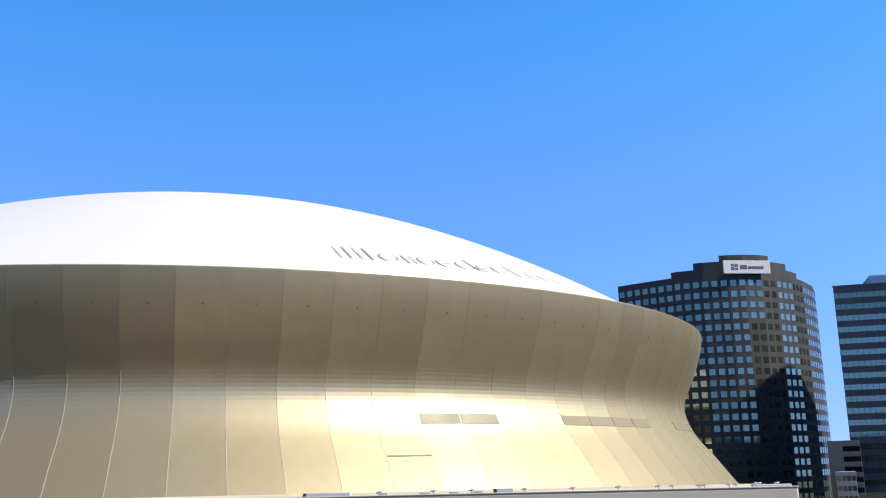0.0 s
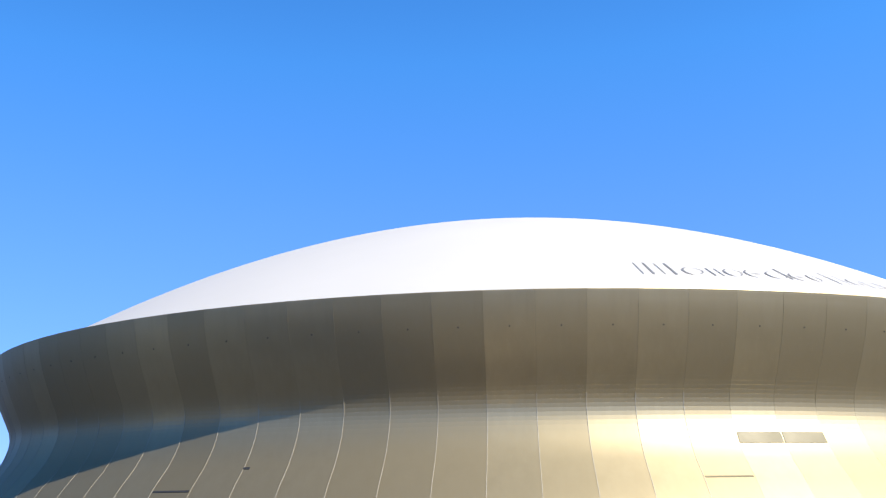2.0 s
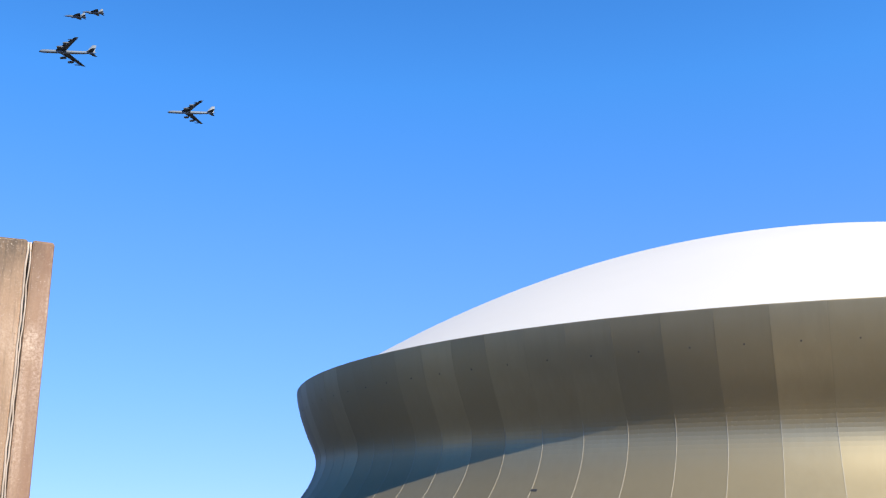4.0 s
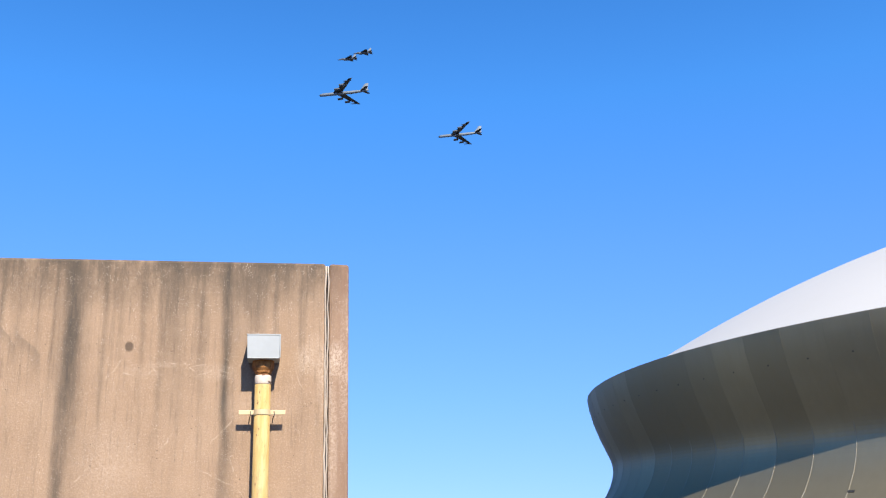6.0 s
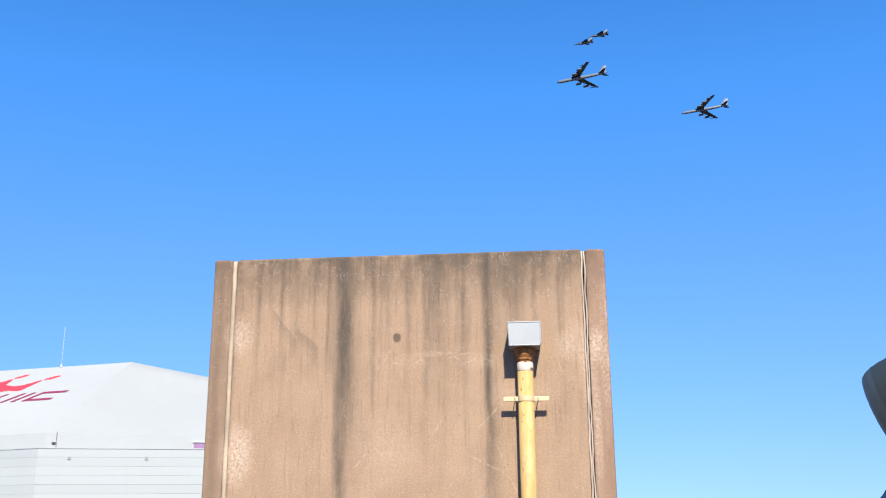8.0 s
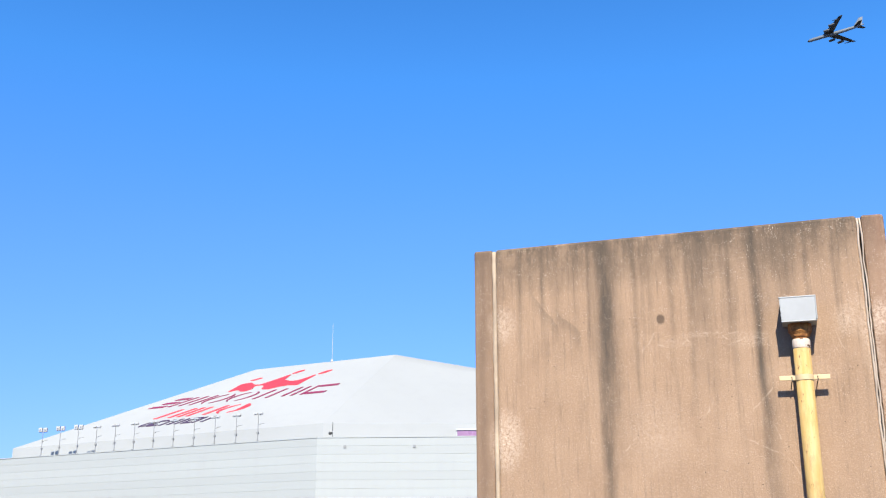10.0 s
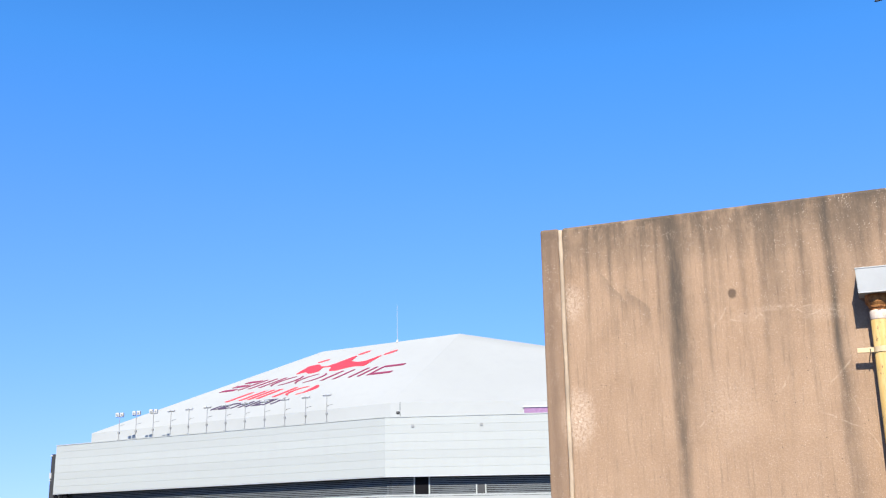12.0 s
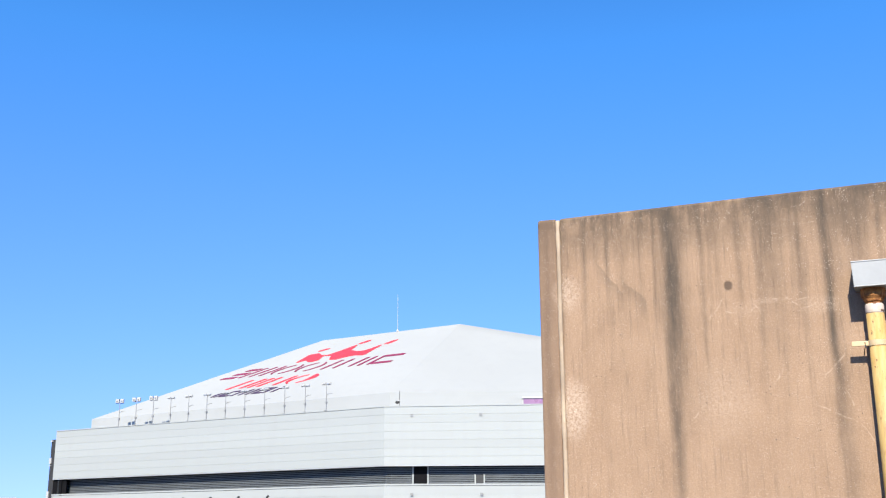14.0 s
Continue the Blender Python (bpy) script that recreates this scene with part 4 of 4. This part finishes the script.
def mark_line(marks, t0, t1, material, label, lean, wide):
    """A line of plain slanted marks, each (kind, start, end): bars, crescents and level dashes."""
    def place(a, b, q, h):
        return (a + (b - a) * q + lean * h, t0 + (t1 - t0) * h)

    for kind, a, b in marks:
        if kind == "o":                     # two crescents
            n = 12
            for half_turn in (0, 1):
                arc = [math.pi * (half_turn - 0.5 + 0.1 + 0.8 * i / n) for i in range(n + 1)]
                slim = 1 - 2.0 * wide / (b - a)
                outer = [place(a, b, 0.5 + 0.5 * math.cos(q), 0.5 + 0.52 * math.sin(q)) for q in arc]
                inner = [place(a, b, 0.5 + 0.5 * slim * math.cos(q), 0.5 + 0.50 * math.sin(q)) for q in arc[1:-1]]
                roof_shape(outer + inner[::-1], material, label)
            continue
        w = wide / (b - a) / 2
        for q in {"i": (0.5,), "n": (0.12, 0.88), "m": (0.1, 0.5, 0.9), "e": (0.12,), "s": ()}[kind]:
            roof_shape([place(a, b, q - w, 0), place(a, b, q + w, 0), place(a, b, q + w, 1), place(a, b, q - w, 1)], material, label)
        for h in {"e": (0.1, 0.92), "s": (0.08, 0.5, 0.92)}.get(kind, ()):
            roof_shape([place(a, b, 0.22, h - 0.09), place(a, b, 1, h - 0.09), place(a, b, 1, h + 0.09), place(a, b, 0.22, h + 0.09)], material, label)


mark_line([("s", 0.080, 0.165), ("m", 0.180, 0.300), ("o", 0.310, 0.405), ("o", 0.420, 0.520), ("i", 0.535, 0.600), ("n", 0.610, 0.700), ("i", 0.705, 0.750), ("e", 0.755, 0.860)],
          0.457, 0.578, MAROON, "maroon mark painted on the roof", 0.02, 0.011)
mark_line([("n", 0.290, 0.365), ("i", 0.375, 0.405), ("n", 0.415, 0.500), ("o", 0.510, 0.610)], 0.275, 0.388, RED, "red mark painted on the roof", 0.02, 0.013)
mark_line([("o", 0.310, 0.345), ("e", 0.352, 0.385), ("n", 0.395, 0.435), ("i", 0.442, 0.470), ("e", 0.475, 0.508), ("n", 0.515, 0.555)], 0.165, 0.235, PURPLE, "dark mark painted on the roof", 0.01, 0.009)

# floodlights along the fascia roof


def make_floodlight(tall_heads):
    """A pole with twin heads; the first few have deep square heads turned to the deck."""
    label = "grey floodlight pole with deep square heads on the arena roof" if tall_heads else "grey floodlight pole with twin lamp heads on the arena roof"
    ob = thing("floodlight", label, "floodlight", pose(0, 0, 0), "arena floodlights")
    part("pole", tube(bmesh.new(), [(0, 0, 0), (0, 0, 2.4), (0, 0, 4.5)], [0.075, 0.06, 0.05], 10), POLE_GREY, ob)
    part("base_plate", box(bmesh.new(), -0.25, 0.25, -0.25, 0.25, 0, 0.06, bevel=0.01), POLE_GREY, ob)
    part("crossbar", box(bmesh.new(), -0.85, 0.85, -0.05, 0.05, 4.28, 4.36, bevel=0.01), POLE_GREY, ob)
    h = 0.74 if tall_heads else 0.24
    for x in (-0.50, 0.50):
        head = part("lamp_head", box(bmesh.new(), x - 0.36, x + 0.36, -0.22, 0.14, 4.40, 4.40 + h, bevel=0.04), LAMP_WHITE, ob, "white lamp head")
        part("lamp_glass", box(bmesh.new(), x - 0.20, x + 0.20, -0.245, -0.222, 4.40 + h * 0.18, 4.40 + h * (0.62 if tall_heads else 0.85), bevel=0.005), POLE_GREY if tall_heads else LAMP_GLASS, head)
    part("bracket_arm", tube(bmesh.new(), [(0.05, 0, 2.55), (0.5, 0, 2.78), (1.2, 0, 2.86)], 0.045, 8), POLE_GREY, ob)
    part("gear_box", box(bmesh.new(), -0.15, 0.15, -0.2, 0.12, 1.15, 1.50, bevel=0.02), POLE_GREY, ob)
    return ob


S0, SD = 0.220, 0.0572
turn = math.degrees(math.atan2((ARENA_B - ARENA_A).y, (ARENA_B - ARENA_A).x))
first_lamps = {}
for k in range(12):
    s = S0 + SD * k
    p = ARENA_A.lerp(ARENA_B, s) + AWAY_L * 0.12
    z = EYE + ZA + (ZB - ZA) * s + 0.09
    # the heads do not all point the same way
    m = pose(p.x, p.y, z, 0, 0, turn + (12 if k < 3 else 0))
    deep_heads = k < 3
    if deep_heads in first_lamps:
        copy_thing(first_lamps[deep_heads], m)
    else:
        first_lamps[deep_heads] = make_floodlight(deep_heads)
        first_lamps[deep_heads].matrix_basis = m

p = polar(45.51, 196, lift(8.5, 196) - 0.4)
mast = thing("roof_mast", "thin pale mast standing on the arena roof", "mast", pose(p.x, p.y, p.z))
part("mast_pole", tube(bmesh.new(), [(0, 0, 0), (0, 0, 4), (0, 0, 7.6)], [0.045, 0.04, 0.03], 8), LAMP_WHITE, mast)
part("mast_base", tube(bmesh.new(), [(0, 0, 0), (0, 0, 0.5)], [0.3, 0.14], 8), LAMP_WHITE, mast)
p = ARENA_B + Vector((0.6, 1.6, 0)) + C_DIR.normalized() * 0.9
cctv = thing("roof_camera", "small dark camera on a post at the arena roof edge", "security camera", pose(p.x, p.y, EYE + 11.3, 0, 0, 46))
part("post", tube(bmesh.new(), [(0, 0, 0), (0, 0, 2.6)], 0.05, 8), DARK, cctv)
part("camera_dome", tube(bmesh.new(), [(-0.35, 0, 0.55), (-0.35, 0, 0.75), (-0.35, 0, 1.05)], [0.12, 0.34, 0.22], 10), DARK, cctv)
part("arm", box(bmesh.new(), -0.4, 0.05, -0.05, 0.05, 1.05, 1.15, bevel=0.01), STEEL, cctv)
for k in range(4):
    s = 0.457 + 0.0826 * k
    p = ARENA_A.lerp(ARENA_B, s) - AWAY_L * 0.6
    z = EYE + ZA + (ZB - ZA) * s - FASCIA - BAND - 0.02
    ob = thing("ledge_lamp", "small dark lamp on the arena's sill ledge", "lamp", pose(p.x, p.y, z - 2.15, 0, 0, turn), "ledge lamps")
    part("stem", tube(bmesh.new(), [(0, 0, 0), (0, -0.2, 0.5)], 0.06, 8), DARK, ob)
    part("lamp_head", tube(bmesh.new(), [(-0.2, -0.2, 0.45), (0.15, -0.25, 0.75), (0.4, -0.25, 0.72)], [0.12, 0.2, 0.12], 10), DARK, ob)

# ---- office tower ----
# the front is one long bow that turns away down the side street
T_PLAN = [polar(a, d) for a, d in ((-52.35, 350.3), (-54.2, 344.0), (-55.8, 339.5), (-57.2, 338.2), (-58.6, 338.8), (-59.5, 340.3), (-60.4, 343.5),
                                   (-61.15, 348.0), (-61.95, 355.0), (-62.55, 365.0), (-63.05, 379.0), (-63.15, 392.0))]
T_TOP = 62.7
tower = thing("office_tower", "dark granite office tower with a stepped crown and square windows", "office tower")


def run_along(points):
    """Length along a line of points, and a function from length to place and direction."""
    segs = [(b - a).length for a, b in zip(points, points[1:])]
    total = sum(segs)

    def spot(q):
        for (a, b), L in zip(zip(points, points[1:]), segs):
            if q <= L or b is points[-1]:
                w = (b - a).normalized()
                return a + w * q, w
            q -= L
    return total, spot


T_LEN, t_spot = run_along(T_PLAN)
core = [(p.x, p.y) for p in T_PLAN] + [(polar(-58.8, 425).x, polar(-58.8, 425).y), (polar(-52.9, 400).x, polar(-52.9, 400).y)]
part("tower_body", prism(bmesh.new(), core, 0.0, EYE + T_TOP), GRANITE, tower)


def stretch(az0, az1, back, z0, z1, name, material):
    """A set-back block of the crown between two bearings."""
    pts = [p for p in T_PLAN]
    total, spot = run_along(pts)
    keep = []
    for i in range(121):
        p, w = spot(total * i / 120)
        a = -math.degrees(math.atan2(p.x, p.y))
        if az1 <= a <= az0:
            keep.append((p, w))
    front = [p + Vector((-w.y, w.x, 0)) * -back for p, w in keep]
    if (front[0] - keep[0][0]).dot(keep[0][0] - polar(0, 0)) < 0:
        front = [p + Vector((-w.y, w.x, 0)) * back for p, w in keep]
    deep = [p + (p - Vector((0, 0, p.z))).normalized() * 26 for p in front]
    part(name, prism(bmesh.new(), [(p.x, p.y) for p in front] + [(p.x, p.y) for p in deep[::-1]], EYE + z0, EYE + z1), material, tower)


stretch(-55.42, -62.30, 0.05, T_TOP, T_TOP + 1.95, "crown_step", GRANITE)
stretch(-56.70, -61.80, 0.10, T_TOP + 1.95, T_TOP + 4.3, "crown_step", GRANITE)
stretch(-58.12, -60.90, 0.15, T_TOP + 4.3, T_TOP + 6.4, "crown_step", GRANITE)

# windows: one mesh, set along the face row by row
WIN_W, WIN_H, STOREY, BAY = 1.95, 2.0, 3.72, 3.08
bm = box(bmesh.new(), -WIN_W / 2, WIN_W / 2, -0.06, 0.05, 0, WIN_H)
win_mesh = bpy.data.meshes.new("window")
bm.to_mesh(win_mesh)
bm.free()
win_mesh.materials.append(GLASS_BLUE)
rest_glass = bmesh.new()
count = 0
bays = int(T_LEN / BAY)
for row in range(21):
    z = T_TOP - 2.3 - WIN_H - row * STOREY
    for col in range(bays):
        p, w = t_spot((col + 0.5) * BAY)
        m = Matrix(((w.x, -w.y, 0, p.x), (w.y, w.x, 0, p.y), (0, 0, 1, EYE + z), (0, 0, 0, 1)))
        # w runs to the right as seen from the deck, so the local -y looks outwards
        if count < 300 and col >= 1:
            shared("window", win_mesh, tower, m)
            count += 1
        else:
            box(rest_glass, -WIN_W / 2, WIN_W / 2, -0.06, 0.05, 0, WIN_H, m)
tagged(part("window_glass", rest_glass, GLASS_BLUE, tower), kind="stuff")
# sign board
sp = polar(-59.67, 339.7)
sign = part("sign_board", box(bmesh.new(), -8.3, 8.3, -0.2, 0.2, 0, 4.5, Matrix.Translation((sp.x, sp.y, EYE + 62.3)) @ Matrix.Rotation(radians(-34.3), 4, "Z"), bevel=0.05), LAMP_WHITE, tower, "white sign board")
sm = Matrix.Translation((sp.x, sp.y, EYE + 62.3)) @ Matrix.Rotation(radians(-34.3), 4, "Z")
for x0, x1, z0, z1 in ((-5.6, -4.5, 1.2, 2.2), (-4.3, -3.2, 2.3, 3.3), (-5.6, -4.6, 2.5, 3.3), (-4.2, -3.2, 1.2, 2.0)):
    part("sign_mark", box(bmesh.new(), x0, x1, -0.26, -0.21, z0, z1, sm), PURPLE, sign, "dark plain mark")
part("sign_mark", box(bmesh.new(), -2.4, 0.0, -0.26, -0.21, 1.5, 2.9, sm), DARK, sign, "dark plain bar")
part("sign_mark", box(bmesh.new(), 0.4, 5.9, -0.26, -0.21, 1.6, 2.5, sm), DARK, sign, "dark plain bar")

# ---- banded office block ----
B_A, B_B = polar(-64.1, 303), polar(-71.5, 311)
BLOCK_TOP, BLOCK_STOREY = EYE + 49.5, 3.31
block = thing("office_block", "office block with level bands of glass and brown stone", "office block")
along = (B_B - B_A)
back = polar(-67.5, 26) - polar(0, 0)          # side walls follow the line of sight, to stay hidden in the camera's view
part("block_body", prism(bmesh.new(), [(q.x, q.y) for q in (B_A, B_B, B_B + back, B_A + back)], 0.0, BLOCK_TOP), BROWN_STONE, block)
bw = along.normalized()
bmtx = Matrix(((bw.x, -bw.y, 0, B_A.x), (bw.y, bw.x, 0, B_A.y), (0, 0, 1, 0), (0, 0, 0, 1)))
L = along.length
for row in range(20):
    z = BLOCK_TOP - 2.7 - row * BLOCK_STOREY
    band = part("window_band", box(bmesh.new(), 0.15, L, -0.06, 0.1, z - 0.86, z + 0.65, bmtx), GLASS_BLUE, block, "long band of blue glass")
    part("sill", box(bmesh.new(), 0.0, L, -0.16, 0.05, z - 0.98, z - 0.865, bmtx), BROWN_STONE, block)
    for q in range(1, 26):
        if row < 16:
            part("mullion", box(bmesh.new(), q * L / 26 - 0.04, q * L / 26 + 0.04, -0.11, -0.06, z - 0.86, z + 0.65, bmtx), BROWN_STONE, band)
part("plant_room", box(bmesh.new(), 10.7, 26, 3, 18, BLOCK_TOP, BLOCK_TOP + 3.1, bmtx, bevel=0.1), STEEL, block, "grey rooftop plant room")
part("parapet", box(bmesh.new(), -0.2, L, -0.2, 0.3, BLOCK_TOP - 0.25, BLOCK_TOP + 0.25, bmtx, bevel=0.05), BROWN_STONE, block)

# unseen tall neighbour added to shade the tower; its raked flank fits that shadow
high_rise = thing("high_rise", "unseen tall brown tower, its flank raked to fit the shadow on the office tower", "office tower")
toward = Vector((sun_way.x, sun_way.y, 0)).normalized()
aside = Vector((-toward.y, toward.x, 0))
bm = bmesh.new()
flank = [(-58, 0.0), (21.4, 0.0), (21.0, 92.6), (19.0, 101.7), (9.8, 113.8), (1.5, 125.8), (-12.0, 129.5), (-58, 131.0)]
caps = [[bm.verts.new(Vector((362.1, 71.6, 0)) + aside * u + toward * deep + Vector((0, 0, EYE + v if v else 0.0))) for u, v in flank] for deep in (0.0, 34.0)]
bm.faces.new(caps[0])
bm.faces.new(caps[1][::-1])
for i in range(len(flank)):
    j = (i + 1) % len(flank)
    bm.faces.new((caps[0][i], caps[1][i], caps[1][j], caps[0][j]))
bmesh.ops.recalc_face_normals(bm, faces=bm.faces)
part("tower_body", bm, BROWN_STONE, high_rise)
bm = bmesh.new()
for q in range(3):
    at_roof = Vector((362.1, 71.6, 0)) - aside * (20 + 14 * q) + toward * 16
    box(bm, at_roof.x - 3, at_roof.x + 3, at_roof.y - 3, at_roof.y + 3, EYE + 129.0, EYE + 132.5)
part("roof_plant", bm, STEEL, high_rise)

# parking garage and a white building in the gap beside the office block
GREY_RENDER = worn("grey_render", (0.15, 0.145, 0.135), 0.8, 0.0, 0.5)
PALE_RENDER = worn("pale_render", (0.33, 0.33, 0.30), 0.7, 0.0, 0.5, 0.1)
low_at = polar(-63.6, 288)
garage = thing("parking_garage", "grey parking garage with dark open levels between the towers", "garage", pose(low_at.x, low_at.y, 0, 0, 0, -64))
part("garage_body", box(bmesh.new(), -3.4, 4.8, 0.4, 14, 0.0, EYE + 5.2, bevel=0.05), GREY_RENDER, garage)
for q in range(5):
    z = EYE + 2.3 - q * 2.7
    # the open level's shade is painted as a black plate on the body
    part("open_level", box(bmesh.new(), 0.4, 4.7, 0.30, 0.5, z, z + 1.35), SHADOWED, garage, "black plate painting the shade of an open parking level")
    part("level_parapet", box(bmesh.new(), 0.2, 4.82, 0.2, 0.38, z - 1.2, z - 0.1, bevel=0.03), GREY_RENDER, garage)
white_at = polar(-63.6, 280)
white_block = thing("white_building", "small white building with rows of dark windows", "building", pose(white_at.x, white_at.y, 0, 0, 0, -64))
part("building_body", box(bmesh.new(), -1.9, 2.9, 0.2, 6.0, 0.0, EYE - 2.9, bevel=0.04), PALE_RENDER, white_block)
for q in range(6):
    z = EYE - 5.3 - q * 2.55
    part("floor_band", box(bmesh.new(), -2.0, 3.0, 0.02, 0.25, z + 1.35, z + 2.4, bevel=0.03), PALE_RENDER, white_block)
    for x in (-1.75, -0.55, 0.65, 1.85):
        part("window", box(bmesh.new(), x, x + 0.95, 0.12, 0.24, z + 0.1, z + 1.3), GLASS_DARK, white_block)
far_at = polar(66.4, 380)
farb = thing("far_building", "pale low building far beyond the arena", "building", pose(far_at.x, far_at.y, 0, 0, 0, 67))
part("building_body", box(bmesh.new(), -12, 14, 0, 20, 0.0, EYE - 6.6, bevel=0.1), PANEL_WHITE, farb)
part("roof_unit", box(bmesh.new(), -6, 4, 4, 12, EYE - 6.6, EYE - 5.9, bevel=0.1), STEEL, farb)


# the stadium side is tilted 0.9 degrees to fit the camera's view
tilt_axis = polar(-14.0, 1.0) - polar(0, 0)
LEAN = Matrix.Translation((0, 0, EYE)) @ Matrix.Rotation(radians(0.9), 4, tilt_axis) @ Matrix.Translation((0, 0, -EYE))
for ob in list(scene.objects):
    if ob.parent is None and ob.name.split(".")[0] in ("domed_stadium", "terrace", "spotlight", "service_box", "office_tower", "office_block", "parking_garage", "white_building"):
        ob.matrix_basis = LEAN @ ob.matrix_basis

# ---- aircraft ----
def wing_plate(bm, root, tip, thick):
    """A tapered wing: root and tip as (x lead, x trail, y, z)."""
    rows = []
    for (lead, trail, y, z), t in ((root, thick), (tip, thick * 0.4)):
        mid = lead * 0.65 + trail * 0.35
        rows.append([bm.verts.new(c) for c in ((lead, y, z), (mid, y, z + t / 2), (trail, y, z), (mid, y, z - t / 2))])
    a, b = rows
    for k in range(4):
        bm.faces.new((a[k], a[(k + 1) % 4], b[(k + 1) % 4], b[k]))
    bm.faces.new(a[::-1])
    bm.faces.new(b)
    bmesh.ops.recalc_face_normals(bm, faces=bm.faces)
    return bm


def bomber():
    """A long eight-engined bomber, nose along +x, 48.5 m long."""
    ob = thing("bomber_aircraft", "dark grey eight-engined swept-wing bomber in flight", "aircraft", pose(0, 0, 0), "bombers in formation")
    part("fuselage", tube(bmesh.new(), [(24.2, 0, -0.5), (23.4, 0, -0.4), (21.5, 0, -0.1), (18, 0, 0), (-6, 0, 0), (-16, 0, 0.35), (-22, 0, 0.7), (-24.2, 0, 0.8)],
                          [0.25, 0.9, 1.45, 1.6, 1.6, 1.3, 0.8, 0.4], 16), JET_PALE, ob, "pale grey fuselage", smooth=True)
    part("nose", tube(bmesh.new(), [(24.4, 0, -0.5), (23.3, 0, -0.42), (22.6, 0, -0.3)], [0.2, 0.98, 1.28], 14), JET_DARK, ob, "dark nose", smooth=True)
    for s in (1, -1):
        part("wing", wing_plate(bmesh.new(), (10.5, 1.2, s * 1.2, 1.2), (-9.0, -12.2, s * 28.2, 0.6), 1.2), JET_DARK, ob, "dark swept wing")
        for y, x in ((10.5, 5.3), (18.3, -0.5)):
            for dy in (-0.85, 0.85):
                part("engine", tube(bmesh.new(), [(x + 2.6, s * (y + dy), -0.75), (x + 2.2, s * (y + dy), -0.75), (x - 1.2, s * (y + dy), -0.65), (x - 2.8, s * (y + dy), -0.5)], [0.62, 0.75, 0.72, 0.4], 12), JET_GREY, ob, smooth=True)
            part("pylon", wing_plate(bmesh.new(), (x + 2.0, x - 2.2, s * y - 0.12, -0.6), (x + 0.3, x - 3.2, s * y + 0.12, 0.7), 0.5), JET_DARK, ob)
        part("drop_tank", tube(bmesh.new(), [(-2.5, s * 24.6, -0.1), (-4, s * 24.6, -0.1), (-9, s * 24.6, -0.1), (-11, s * 24.6, 0)], [0.1, 0.45, 0.45, 0.1], 10), JET_DARK, ob, smooth=True)
        part("tailplane", wing_plate(bmesh.new(), (-15.5, -21.5, s * 0.8, 0.8), (-21.6, -24.4, s * 8.3, 1.0), 0.6), JET_DARK, ob, "dark tailplane")
    bm = bmesh.new()
    wing_plate(bm, (-15.5, -22.8, 0.0, 0.0), (-20.8, -24.2, 7.0, 0.0), 0.6)
    for v in bm.verts:
        v.co = Vector((v.co.x, v.co.z, v.co.y + 1.2))
    part("tail_fin", bm, JET_PALE, ob, "pale tail fin")
    return ob


def fighter():
    """A twin-finned fighter, nose along +x, 19 m long."""
    ob = thing("fighter_aircraft", "grey twin-finned jet fighter in flight", "aircraft", pose(0, 0, 0), "fighters in formation")
    part("fuselage", tube(bmesh.new(), [(9.7, 0, 0), (8.2, 0, 0.05), (5.2, 0, 0.25), (2, 0, 0.1), (-5, 0, 0), (-8.6, 0, 0)], [0.06, 0.5, 0.85, 1.15, 1.2, 0.8], 14), JET_GREY, ob, smooth=True)
    part("canopy", tube(bmesh.new(), [(6.4, 0, 0.6), (5.2, 0, 0.98), (3.4, 0, 0.95), (1.6, 0, 0.7)], [0.1, 0.5, 0.5, 0.1], 10), GLASS_DARK, ob, "dark canopy", smooth=True)
    for s in (1, -1):
        part("wing", wing_plate(bmesh.new(), (2.6, -5.0, s * 1.0, 0.4), (-3.6, -5.2, s * 6.5, 0.35), 0.45), JET_DARK, ob)
        part("intake", box(bmesh.new(), -4.5, 3.6, s * 0.95 - 0.55, s * 0.95 + 0.55, -0.85, 0.55, bevel=0.2), JET_GREY, ob)
        part("tailplane", wing_plate(bmesh.new(), (-5.6, -8.4, s * 1.4, 0.0), (-8.4, -9.9, s * 4.3, 0.0), 0.25), JET_DARK, ob)
        bm = wing_plate(bmesh.new(), (-4.6, -8.2, 0.0, 0.0), (-7.6, -9.2, 3.1, 0.0), 0.25)
        for v in bm.verts:
            v.co = Vector((v.co.x, v.co.z + s * 1.6, v.co.y + 0.5))
        part("tail_fin", bm, JET_PALE, ob)
        part("exhaust", tube(bmesh.new(), [(-8.0, s * 0.7, 0), (-9.6, s * 0.7, 0)], [0.6, 0.45], 12), JET_DARK, ob)
    return ob


b1 = bomber()
b1.matrix_basis = pose(-225.3, 837.8, EYE + 412.2, 1, 3, 90 + 96)
copy_thing(b1, pose(-133.3, 986.0, EYE + 421.8, 3, 3, 90 + 96))
f1 = fighter()
f1.matrix_basis = pose(-224.4, 845.7, EYE + 452.4, 0, 3, 90 + 96)
copy_thing(f1, pose(-209.1, 846.6, EYE + 457.9, 0, 3, 90 + 96))
